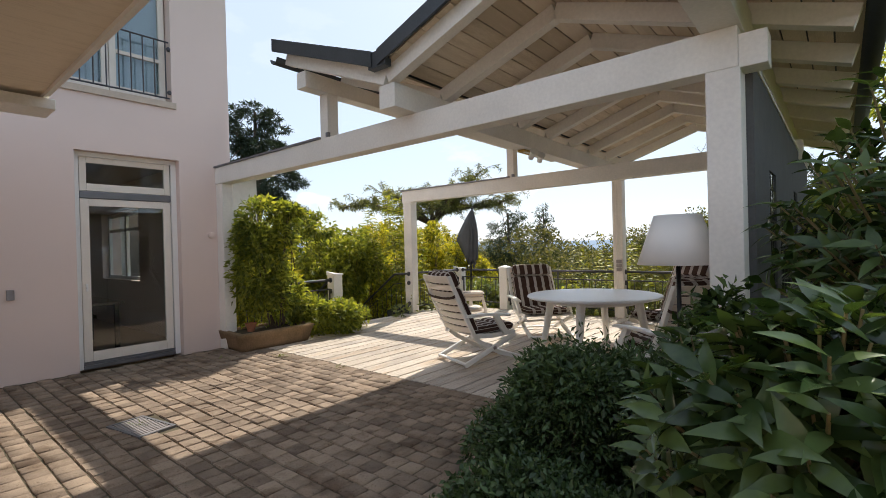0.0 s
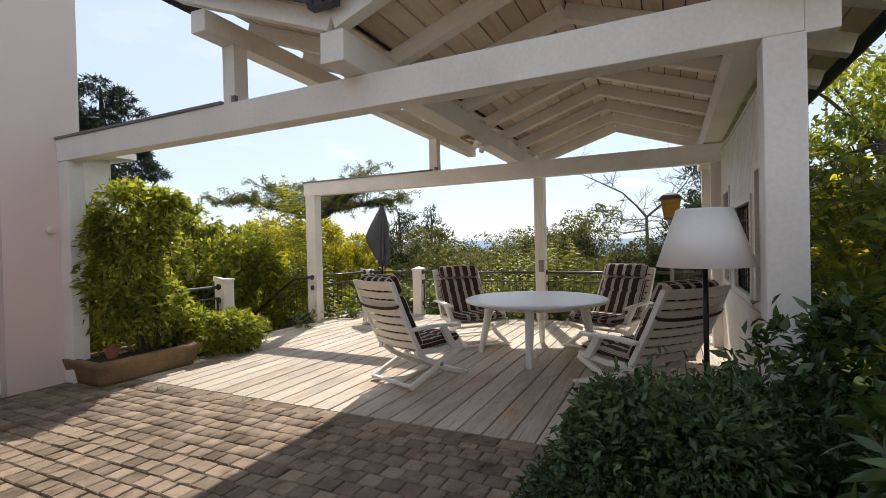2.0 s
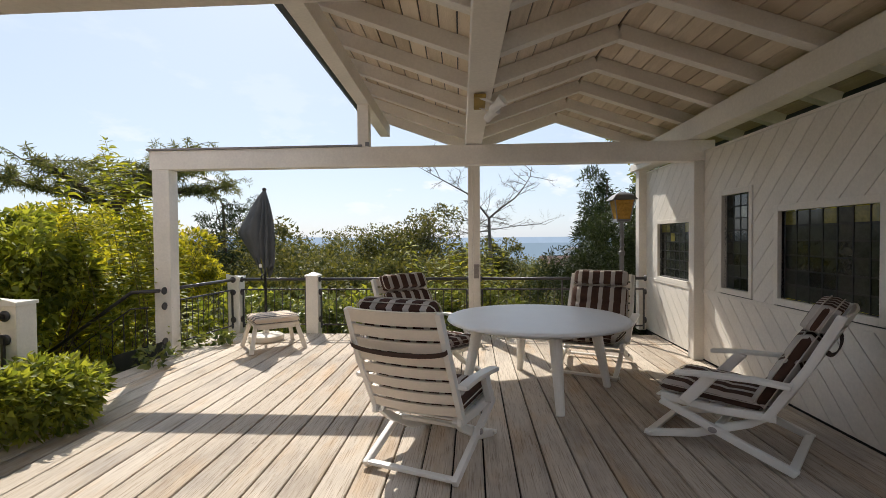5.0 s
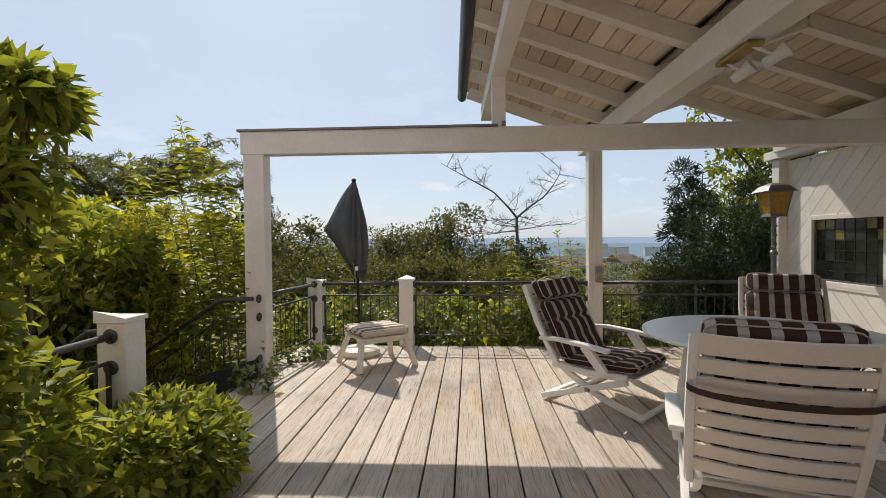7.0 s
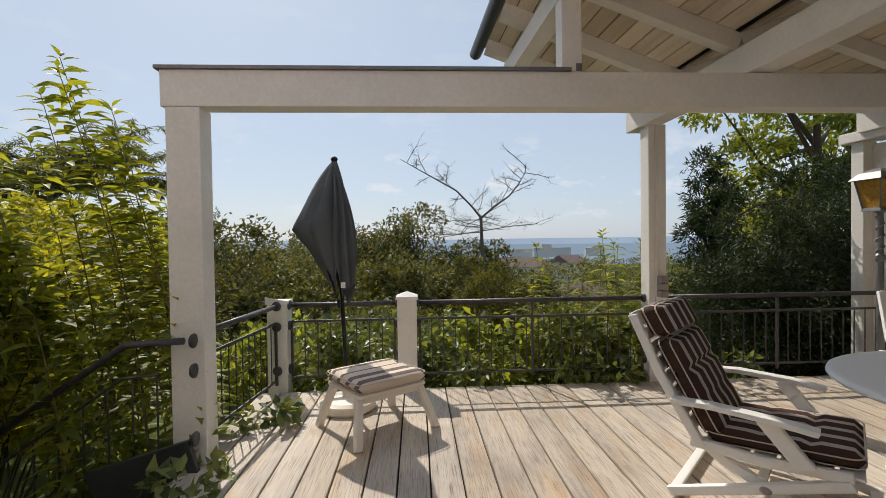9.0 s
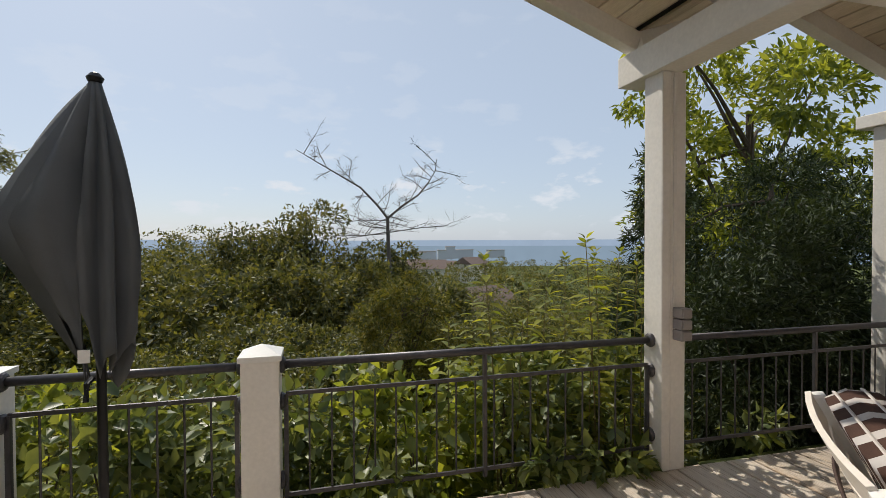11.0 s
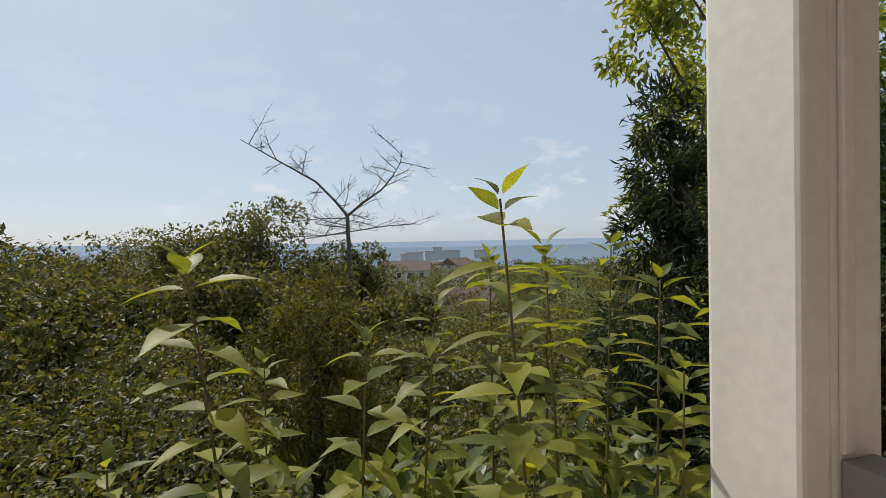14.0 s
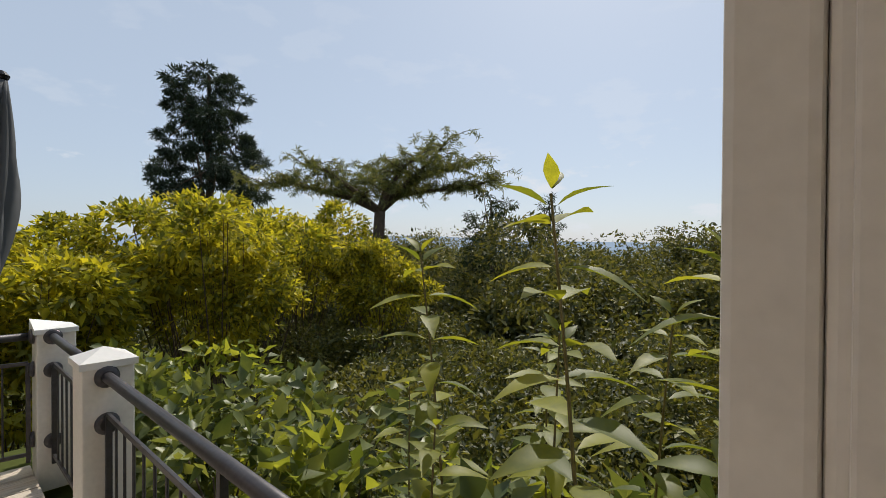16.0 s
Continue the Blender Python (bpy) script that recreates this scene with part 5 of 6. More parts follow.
def broad_shrub(name, blobs, count, leaf_len, material, label, seed, floor=0.0):
    """A bush of long glossy leaves, set in whorls at the ends of its twigs."""
    rng = random.Random(seed)
    cx, cy = sum(b[0] for b in blobs) / len(blobs), sum(b[1] for b in blobs) / len(blobs)
    root = thing(name, pose(cx, cy, floor), label, "shrub")
    bl, bs = bmesh.new(), bmesh.new()
    for b in blobs:
        for _ in range(int(count * b[6])):
            v = Vector((rng.gauss(0, 1), rng.gauss(0, 1), rng.gauss(0.25, 0.8))).normalized()
            r = rng.uniform(0.55, 1.02)
            p = Vector((b[0] - cx + v.x * b[3] * r, b[1] - cy + v.y * b[4] * r, b[2] - floor + v.z * b[5] * r))
            if p.z < 0.05:
                continue
            ax = (v + Vector((0, 0, 0.55))).normalized()
            tube([p - ax * 0.22, p - ax * 0.1, p], [0.006, 0.005, 0.003], bs, 5)
            u = ax.cross(Vector((0.3, 0.2, 1))).normalized()
            w = ax.cross(u)
            for k in range(6):
                a = k * 2.4 + rng.random()
                d = (u * math.cos(a) + w * math.sin(a) + ax * rng.uniform(0.3, 1.1)).normalized()
                L = leaf_len * rng.uniform(0.7, 1.2)
                broad_leaf(bl, p - ax * 0.02 * k, d, ax, L, L * rng.uniform(0.29, 0.38), droop=rng.uniform(0.1, 0.45))
    tagged(part("twig", bs, STEM, root), kind="stuff")
    part("leaves", bl, material, root)
    bm = bmesh.new()
    for b in blobs:
        for _ in range(3):
            tube([(rng.uniform(-0.15, 0.15), rng.uniform(-0.15, 0.15), 0), ((b[0] - cx) * 0.6 + rng.uniform(-0.1, 0.1), (b[1] - cy) * 0.6, (b[2] - floor) * 0.6), (b[0] - cx, b[1] - cy, b[2] - floor + b[5] * 0.5)], [0.025, 0.018, 0.008], bm, 6)
    part("trunk", bm, BARK, root)
    return root


broad_shrub("cherry_laurel", [(0.66, 1.34, 1.00, 0.30, 0.20, 0.34, 1.2), (0.95, 1.60, 0.95, 0.40, 0.30, 0.46, 1.4), (1.45, 1.50, 1.15, 0.45, 0.42, 0.62, 1.9), (0.62, 1.75, 0.70, 0.46, 0.42, 0.45, 1.0),  (0.35, 2.15, 0.70, 0.36, 0.36, 0.46, 0.9), (0.95, 2.7, 1.2, 0.55, 0.5, 0.90, 1.3), (0.85, 1.75, 0.35, 0.6, 0.45, 0.35, 1.0), (1.6, 2.1, 1.3, 0.5, 0.6, 0.9, 0.8)], 230, 0.115, L_LAUREL, "dark glossy cherry laurel with long leaves", 41)
broad_shrub("side_hedge", [(0.85, 3.9, 1.2, 0.45, 0.6, 1.1, 1.2), (0.8, 4.9, 1.3, 0.4, 0.7, 1.0, 1.0), (1.3, 4.8, 1.1, 0.7, 0.9, 1.1, 0.8), (1.9, 3.3, 1.3, 0.8, 0.8, 1.2, 0.7)], 70, 0.13, L_GREEN, "tall mixed hedge along the outside of the boarded wall", 42)
shrub("bramble", [(0.02, 3.25, 0.62, 0.22, 0.22, 0.5), (0.25, 2.95, 0.75, 0.22, 0.25, 0.55)], 1300, 0.075, L_LAUREL, "thin bramble against the front post", 43, floor=0)
# tall shoots beyond the rail
def tall_shoot(x, y, top_z, lean, seed, leaf=0.155, z0=-1.0, span=1.25, pace=1.0):
    """A single upright shoot: pairs of pointed leaves, each pair turned from the last, small at the tip."""
    rng = random.Random(seed)
    h = top_z - z0
    root = thing("tall_shoot", pose(x - lean[0], y - lean[1], z0), "tall green shoot with broad pointed leaves", "plant", "shoots beyond the rail")
    def at(t):
        return Vector((lean[0] * t ** 2.2, lean[1] * t ** 2.2, h * t))
    part("stem", tube([at(k / 8) for k in range(9)], [0.009 - 0.0008 * k for k in range(9)], seg=6), STEM, root)
    bm = bmesh.new()
    t, k, a0 = 1.0, 0, rng.uniform(0, 6.3)
    while t * h > h - span:
        size = leaf * min(1.0, 0.5 + 0.16 * k) * rng.uniform(0.85, 1.15)
        for q in (0, 1):
            a = a0 + k * 1.45 + q * math.pi + rng.uniform(-0.3, 0.3)
            rise = 1.3 if k == 0 else 0.75 if k == 1 else rng.uniform(0.0, 0.45)
            d = Vector((math.cos(a), math.sin(a), rise)).normalized()
            p = at(t) + d * 0.012
            broad_leaf(bm, p, d, Vector((rng.uniform(-0.25, 0.25), rng.uniform(-0.25, 0.25), 1)), size, size * rng.uniform(0.36, 0.46), droop=rng.uniform(0.15, 0.5))
        t -= (0.03 if k < 2 else rng.uniform(0.055, 0.085) * pace) / h
        k += 1
    part("leaves", bm, L_SHOOT, root)


for k, (x, y, h, lean) in enumerate([(-3.05, 9.66, 1.58, (-0.12, -0.03)), (-3.72, 9.98, 1.45, (-0.14, -0.05)), (-2.81, 9.92, 1.47, (-0.06, 0.02)), (-3.28, 10.12, 1.22, (0.05, 0)), (-3.02, 10.3, 1.28, (0.1, 0)), (-2.62, 10.25, 1.42, (0.03, 0)), (-2.40, 9.95, 1.36, (0.08, 0.05)), (-2.72, 10.55, 1.42, (0, 0)), (-2.25, 10.4, 1.46, (0.05, 0)), (-2.5, 9.75, 1.14, (0.02, 0)), (-3.48, 9.8, 0.98, (0.06, 0)), (-3.95, 10.15, 0.92, (0, 0)), (-2.95, 9.72, 0.95, (0.05, 0)), (-2.1, 10.0, 1.3, (0, 0)), (-3.6, 10.6, 1.05, (0, 0))]):
    tall_shoot(x, y, h, lean, 60 + k, 0.165 if k < 3 else 0.15)
for k, (x, y, h) in enumerate([(-7.8, 8.2, 2.95), (-7.5, 8.3, 2.6), (-8.1, 8.4, 2.75), (-7.35, 8.1, 2.35), (-7.9, 8.9, 2.3), (-7.2, 7.95, 1.95), (-7.6, 7.9, 2.75), (-8.3, 8.0, 2.5), (-7.45, 8.8, 2.0), (-8.5, 8.8, 2.45), (-8.0, 7.7, 2.2), (-7.25, 8.4, 1.6), (-7.65, 8.55, 1.75), (-8.2, 9.0, 1.9)]):
    tall_shoot(x, y, h, (-0.62 + 0.03 * (k % 5), 0.05 * (k % 3)), 80 + k, 0.19, -1.2, 2.3, 0.7)
# dark clipped yews behind the rail, beside the lantern
shrub("yew_hedge", [(-0.95, 10.45, 0.35, 0.62, 0.45, 0.95), (-0.1, 10.5, 0.7, 0.75, 0.5, 1.2), (0.75, 10.55, 0.8, 0.75, 0.5, 1.35), (-0.5, 10.3, -0.1, 0.9, 0.4, 0.6)], 26000, 0.10, L_DARK, "dense dark yew hedge behind the railing", 131, aspect=0.22, stem_from=-1.0)
# undergrowth against the rail
for k in range(6):
    x = -7.2 + k * 0.95
    shrub("rail_undergrowth", [(x, 10.0, 0.0, 0.62, 0.42, 0.62), (x + 0.4, 10.6, -0.1, 0.6, 0.5, 0.72)], 1500, 0.125, L_BIG if k % 3 else L_GREEN, "broad-leaved undergrowth behind the railing", 100 + k, aspect=0.6, stem_from=-1.0)
for k, (x, y) in enumerate([(-4.6, 9.5), (-3.4, 9.45), (-3.0, 9.35), (-6.35, 8.4), (-6.5, 7.3), (-1.6, 9.6)]):
    shrub("creeping_plant", [(x, y, 0.09, 0.28, 0.14, 0.12)], 90, 0.11, L_BIG, "leafy creeper spilling over the deck edge", 120 + k, aspect=0.6, stems=False)


def tree(name, x, y, z0, trunk_h, blobs, count, size, material, label, seed, radius=0.25, aspect=0.45, limbs=14, lean=(0, 0), bark=None, fork=0.35):
    """Trunk, limbs to the lumps of the crown, and a crown of leaves."""
    rng = np.random.default_rng(seed)
    root = thing(name, pose(x, y, z0), label, "tree")
    bm = bmesh.new()
    top = Vector((lean[0], lean[1], trunk_h))
    tube([(0, 0, 0), top * 0.5 + Vector((0.1, 0, 0)), top], [radius, radius * 0.75, radius * 0.35], bm, 10)
    for i in range(limbs):
        b = blobs[(i * 7 + 3) % len(blobs)]
        s = top * rng.uniform(fork, 1.0)
        e = Vector((b[0] + rng.normal(0, b[3] * 0.4), b[1] + rng.normal(0, b[4] * 0.4), b[2] + rng.normal(0, b[5] * 0.3)))
        tube([s, s.lerp(e, 0.5) + Vector((0, 0, 0.15)), e], [radius * 0.35, radius * 0.2, radius * 0.06], bm, 6)
    tagged(part("trunk", bm, bark or BARK, root), kind="stuff")
    vol = np.array([b[3] * b[4] + b[4] * b[5] + b[3] * b[5] for b in blobs])
    V, F, o = [], [], 0
    for b, k in zip(blobs, (count * vol / vol.sum()).astype(int)):
        p, d = shell_points(rng, b[:3], b[3:6], max(40, k), lump=0.35, inner=0.5, clumps=max(10, k // 110))
        v, f = leaves(rng, p, d, size, aspect)
        V.append(v)
        F.append(f + o)
        o += len(v)
    raw_mesh("crown", np.concatenate(V), np.concatenate(F), material, root)
    return root


def lumps(seed, n, spread, z0, z1, r0, r1, squash=0.7, cone=0.0):
    rng = random.Random(seed)
    out = []
    for k in range(n):
        t = (k + 0.5) / n
        a = k * 2.4 + rng.random()
        w = spread * (1 - cone * t) * rng.uniform(0.35, 1)
        r = (r0 + (r1 - r0) * t) * rng.uniform(0.75, 1.2)
        out.append((w * math.cos(a), w * math.sin(a), z0 + (z1 - z0) * t, r, r, r * squash))
    return out


# tall dark pine behind the house, spreading larch, bare tree, dark conifers
tree("tall_pine", -46.0, 25.8, -4.0, 20.0, lumps(5, 46, 4.7, 9.2, 20.6, 1.75, 1.05, 0.42, 0.5), 30000, 0.5, L_PINE, "tall dark pine with two bare trunks", 5, radius=0.42, aspect=0.16, limbs=20)


def larch(x, y, z0):
    """A windswept larch: bent trunk, long level limbs, hanging branchlets set with short needles."""
    rng = random.Random(61)
    root = thing("larch", pose(x, y, z0), "spreading larch with a flat windswept crown", "tree")
    u, w = Vector((0.64, 0.77, 0)), Vector((-0.77, 0.64, 0))
    bm = bmesh.new()
    fork = Vector((0, 0, 5.9))
    tube([(0, 0, 0), u * -0.15 + Vector((0, 0, 3.2)), fork], [0.34, 0.28, 0.24], bm, 10)
    limbs = []
    for ends in ([(-1.2, 0.55, 0), (-2.6, 0.9, 0.3), (-4.0, 1.25, 0.2), (-5.6, 1.1, 0.4)], [(-0.9, 0.7, -0.6), (-2.2, 1.6, -0.9), (-3.3, 1.9, -1.0)],
                 [(0.9, 0.8, 0.2), (2.2, 1.0, 0.3), (3.8, 1.15, 0.1), (5.6, 1.6, 0.2)], [(0.8, 0.9, -0.5), (2.0, 2.0, -0.8), (3.0, 3.2, -0.6)],
                 [(0.9, 1.0, 0.6), (2.4, 1.9, 1.0), (4.4, 2.4, 0.9)], [(0.2, 1.0, 1.0), (0.0, 2.0, 1.6), (-0.8, 2.3, 2.2)], [(0.4, 0.9, -1.0), (0.9, 1.7, -1.8), (1.8, 2.3, -2.2)]):
        pts = [fork] + [fork + u * a + w * c + Vector((0, 0, b)) for a, b, c in ends]
        tube(pts, [0.17 - 0.15 * k / (len(pts) - 1) for k in range(len(pts))], bm, 7)
        limbs.append(pts)
    P, D = [], []
    for pts in limbs:
        for a, b in zip(pts, pts[1:]):
            n = max(3, int((b - a).length * 11))
            for k in range(n):
                p = a.lerp(b, (k + rng.random()) / n)
                if (p - fork).length < 1.0:
                    continue
                ang = rng.uniform(0, 6.3)
                d = (u * math.cos(ang) + w * math.sin(ang) + Vector((0, 0, rng.uniform(-0.15, 0.75)))).normalized()
                L = rng.uniform(0.5, 1.35)
                tip = p + d * L
                q = tip + Vector((d.x * 0.35, d.y * 0.35, rng.uniform(-0.45, 0.1)))
                tube([p, p.lerp(tip, 0.6) + Vector((0, 0, 0.08)), tip, q], [0.022, 0.016, 0.010, 0.004], bm, 4, cap=False)
                for m in range(22):
                    t = rng.random()
                    c = p.lerp(tip, t * 1.6) if t < 0.62 else tip.lerp(q, (t - 0.62) / 0.38)
                    for _ in range(3):
                        P.append(c + Vector((rng.gauss(0, 0.03), rng.gauss(0, 0.03), rng.gauss(-0.03, 0.05))))
                        D.append((rng.gauss(0, 1), rng.gauss(0, 1), rng.gauss(-0.1, 0.8)))
    tagged(part("trunk", bm, BARK, root), kind="stuff")
    v, f = leaves(np.random.default_rng(62), np.array([tuple(q) for q in P]), np.array(D), 0.27, 0.14, 0.15, 0.3)
    raw_mesh("crown", v, f, L_LARCH, root)


larch(-19.0, 22.6, -3.0)
bare = thing("bare_tree", pose(-1.62, 30.0, -2.5), "leafless tree with thin spreading twigs", "tree")
bm = bmesh.new()
rng_b = random.Random(17)


def twig(p, d, length, r, depth):
    q = p + d * length
    mid = (p + q) / 2 + Vector((rng_b.uniform(-1, 1), rng_b.uniform(-1, 1), rng_b.uniform(-0.5, 0.8))) * length * 0.07
    tube([p, mid, q], [r, r * 0.8, r * 0.55], bm, 5, cap=False)
    if depth == 0:
        return
    for k in range(5):
        s = p.lerp(q, 0.15 + 0.8 * (k + 1) / 5)
        n = Vector((rng_b.uniform(-1, 1), rng_b.uniform(-1, 1), rng_b.uniform(-0.35, 0.6)))
        twig(s, (d * 0.75 + n).normalized(), length * rng_b.uniform(0.3, 0.5), r * 0.42, depth - 1)


tube([(0, 0, 0), (0.08, 0, 2.6), (0.0, 0, 4.6), (0.0, 0, 5.25)], [0.15, 0.11, 0.085, 0.075], bm, 8)
FORK = Vector((0, 0, 5.2))
limb = [FORK, Vector((-0.5, 0.1, 5.85)), Vector((-1.3, 0.2, 6.7)), Vector((-2.2, 0.1, 7.2)), Vector((-3.2, 0.0, 7.75)), Vector((-4.3, -0.2, 8.35))]
limb2 = [FORK, Vector((0.7, -0.1, 5.8)), Vector((1.5, -0.2, 6.35)), Vector((2.0, -0.2, 6.95)), Vector((2.4, -0.1, 7.6)), Vector((2.5, 0.0, 8.2))]
tube(limb, [0.075, 0.062, 0.05, 0.04, 0.028, 0.012], bm, 6)
tube(limb2, [0.07, 0.058, 0.045, 0.036, 0.026, 0.012], bm, 6)
for path in (limb, limb2):
    for a, b in zip(path, path[1:]):
        for q in range(3):
            p = a.lerp(b, (q + rng_b.random()) / 3)
            side = Vector((rng_b.uniform(-1, 1), rng_b.uniform(-0.8, 0.8), rng_b.uniform(-0.3, 0.55))).normalized()
            twig(p, side, rng_b.uniform(0.6, 1.5), 0.020, 2)
for k in range(9):
    side = Vector((rng_b.uniform(-1, 1), rng_b.uniform(-0.6, 0.6), rng_b.uniform(-0.1, 0.3))).normalized()
    twig(Vector((0, 0, rng_b.uniform(4.3, 5.3))), side, rng_b.uniform(1.6, 3.2), 0.026, 3)
tagged(part("branch", bm, DEADWOOD, bare), kind="stuff")
tree("dark_yew", 0.9, 11.6, -1.5, 3.6, lumps(21, 9, 0.9, 0.6, 3.9, 1.05, 0.5, 0.9, 0.5), 26000, 0.12, L_DARK, "dense dark conifer beside the boarded wall", 21, radius=0.12, aspect=0.2)
tree("dark_yew", 0.35, 12.9, -2.0, 4.4, lumps(22, 10, 0.75, 0.8, 4.9, 0.95, 0.32, 1.0, 0.75), 20000, 0.13, L_DARK, "dense dark conifer beside the boarded wall", 22, radius=0.12, aspect=0.2)
tree("dark_yew", 2.6, 12.4, -1.8, 4.0, lumps(23, 9, 1.1, 0.6, 4.4, 1.2, 0.6, 0.9, 0.5), 22000, 0.13, L_DARK, "dense dark conifer beside the boarded wall", 23, radius=0.14, aspect=0.2)
L_GOLD = leaf_mat("golden_needles", (0.22, 0.20, 0.04), (0.07, 0.085, 0.02), 0.6, 0.3, 1.2)
tree("golden_yew", -3.4, 15.4, -3.0, 3.4, lumps(29, 14, 0.95, 1.6, 3.9, 0.75, 0.35, 0.8, 0.55), 16000, 0.11, L_GOLD, "olive-gold conifer with feathery tips below the rail", 29, radius=0.10, aspect=0.22)
tree("light_green_tree", 4.0, 14.8, -2.2, 6.5, lumps(24, 20, 2.2, 3.0, 8.2, 1.3, 0.9, 0.6), 15000, 0.18, L_GREEN, "airy light green tree above the conifers", 24, radius=0.18)
tree("side_tree", 3.2, 7.4, -0.2, 2.6, lumps(25, 10, 1.4, 0.8, 3.3, 1.0, 0.6, 0.7), 12000, 0.16, L_YELLOW, "sunlit yellow-green tree outside the boarded wall", 25, radius=0.12)
tree("side_tree", 2.7, 5.0, -0.2, 2.0, lumps(26, 8, 1.0, 0.6, 2.5, 0.8, 0.5, 0.8), 9000, 0.14, L_GREEN, "green tree outside the boarded wall", 26, radius=0.10)
tree("small_spruce", -20.5, 40, -4.5, 9.0, lumps(27, 16, 2.2, 1.5, 9.6, 1.8, 0.5, 0.55, 0.85), 9000, 0.30, L_DARK, "dark small spruce rising from the woods", 27, radius=0.15, aspect=0.2)
tree("small_spruce", -16.5, 27.5, -4.0, 7.6, lumps(28, 18, 2.5, 1.5, 8.0, 1.8, 0.6, 0.5, 0.75), 13000, 0.26, L_DARK, "dark small spruce rising from the woods", 28, radius=0.15, aspect=0.2)
for k, (x, y, zt, r) in enumerate([(-5.6, 34, 3.9, 2.6), (-8.6, 35, 2.9, 2.4), (-1.5, 33, 1.9, 2.0), (-4.0, 27, 1.0, 1.9), (-2.2, 22, 0.2, 1.6), (-7.5, 26, 0.9, 1.9), (-11.5, 27, 1.2, 2.2), (-14, 33, 2.0, 2.4), (-0.5, 25, 0.1, 1.5), (-9.5, 20, 0.3, 1.5), (-6.0, 19, -0.2, 1.2)]):
    base = ground_height(x, y)
    tree("wood_tree", x, y, base, zt - base - 1.0, lumps(40 + k, 14, r * 0.95, (zt - base) * 0.3, zt - base - 0.8, r * 0.85, r * 0.5, 0.85), 11000, 0.24, L_WOODS, "rounded broadleaf tree in the valley woods", 40 + k, radius=0.15)


def woods(name, count, seed, zone, size, material, label):
    """The canopy of the slope: lumps of leaves over the falling ground, too many to count."""
    rng = np.random.default_rng(seed)
    V, F, o = [], [], 0
    for _ in range(count):
        x, y, zt, r, nl, sz = zone(rng)
        p, d = shell_points(rng, (x, y, zt - r * 0.8), (r, r, r * 0.8), nl, lump=0.4, inner=0.3, clumps=max(8, nl // 30))
        v, f = leaves(rng, p, d, sz, 0.5)
        V.append(v)
        F.append(f + o)
        o += len(v)
    ob = raw_mesh(name, np.concatenate(V), np.concatenate(F), material)
    tagged(ob, label, "woods", kind="stuff")


def near_zone(rng):
    y = rng.uniform(10.9, 22)
    x = rng.uniform(-17, 3.5) if y > 13 else rng.uniform(-9, 0)
    return x, y, -0.75 + 0.55 * rng.random() - 0.03 * (y - 11), rng.uniform(0.45, 1.15), 620, 0.105


def mid_zone(rng):
    y = rng.uniform(21, 58)
    x = rng.uniform(-1.05, 0.62) * y * 1.05
    tall = rng.random() ** 3 * 2.6
    return x, y, -1.3 + tall - 0.014 * (y - 20) + (1.6 if x < -9 else 0.7 if x < -4 else 0) - (2.4 if x > 1 else 0), rng.uniform(1.1, 2.6), 760, 0.21


def far_zone(rng):
    y = rng.uniform(55, 330)
    x = rng.uniform(-1.6, 1.1) * y
    return x, y, -2.4 - 0.030 * (y - 50) + 3.2 * rng.random() ** 2 + (1.6 if x < -0.2 * y else -1.8), rng.uniform(2.6, 5.5), 260, 0.6


def west_zone(rng):
    a = rng.uniform(14, 60)
    return -a, rng.uniform(4, 1.1 * a), -1.0 + 2.8 * rng.random() ** 2, rng.uniform(1.2, 2.6), 620, 0.21


woods("undergrowth_slope", 260, 201, near_zone, 0.13, L_SLOPE, "low shrubs covering the slope below the railing")
woods("woods_valley", 330, 202, mid_zone, 0.26, L_WOODS, "broadleaf woods filling the valley")
woods("woods_far", 620, 203, far_zone, 0.7, L_WOODS, "distant woods towards the plain")
woods("woods_west", 170, 204, west_zone, 0.24, L_WOODS, "woods west of the terrace")

# houses in the valley
for k, (x, y, z, w, d, h, rot) in enumerate([(12.5, 62, -9.5, 11, 8, 3.0, 20), (24, 135, -10.5, 10, 8, 4.5, -15), (47, 165, -11, 9, 8, 4.5, 30), (33, 210, -14, 12, 9, 5, 5), (62, 260, -17, 12, 9, 5, -20)]):
    hs = thing("valley_house", pose(x, y, z, 0, 0, rot), "pale house with a low brown roof among the trees", "house")
    part("wall", box(-w / 2, w / 2, -d / 2, d / 2, -2, h), WALL_FAR, hs)
    bm = bmesh.new()
    a = [bm.verts.new(q) for q in ((-w / 2 - 0.5, -d / 2 - 0.5, h), (w / 2 + 0.5, -d / 2 - 0.5, h), (w / 2 + 0.5, d / 2 + 0.5, h), (-w / 2 - 0.5, d / 2 + 0.5, h), (-w / 2 - 0.5, 0, h + d * 0.3), (w / 2 + 0.5, 0, h + d * 0.3))]
    for fc in ((0, 1, 5, 4), (2, 3, 4, 5), (0, 4, 3), (1, 2, 5), (3, 2, 1, 0)):
        bm.faces.new([a[i] for i in fc])
    part("roof", bm, ROOF_TILE, hs)
    for q in (-0.3, 0.0, 0.3):
        part("window", box(w * q - 0.5, w * q + 0.5, -d / 2 - 0.05, -d / 2 + 0.02, h - 1.9, h - 0.6), STAIN_DARK, hs)
# pale tones with the haze of distance put into the colour
HAZY_BLOCK = mat("haze_tinted_block", (0.55, 0.57, 0.62), rough=1, var=0.05, bump=0)
HAZY_ROOF = mat("haze_tinted_roof", (0.52, 0.42, 0.38), rough=1, var=0.05, bump=0)
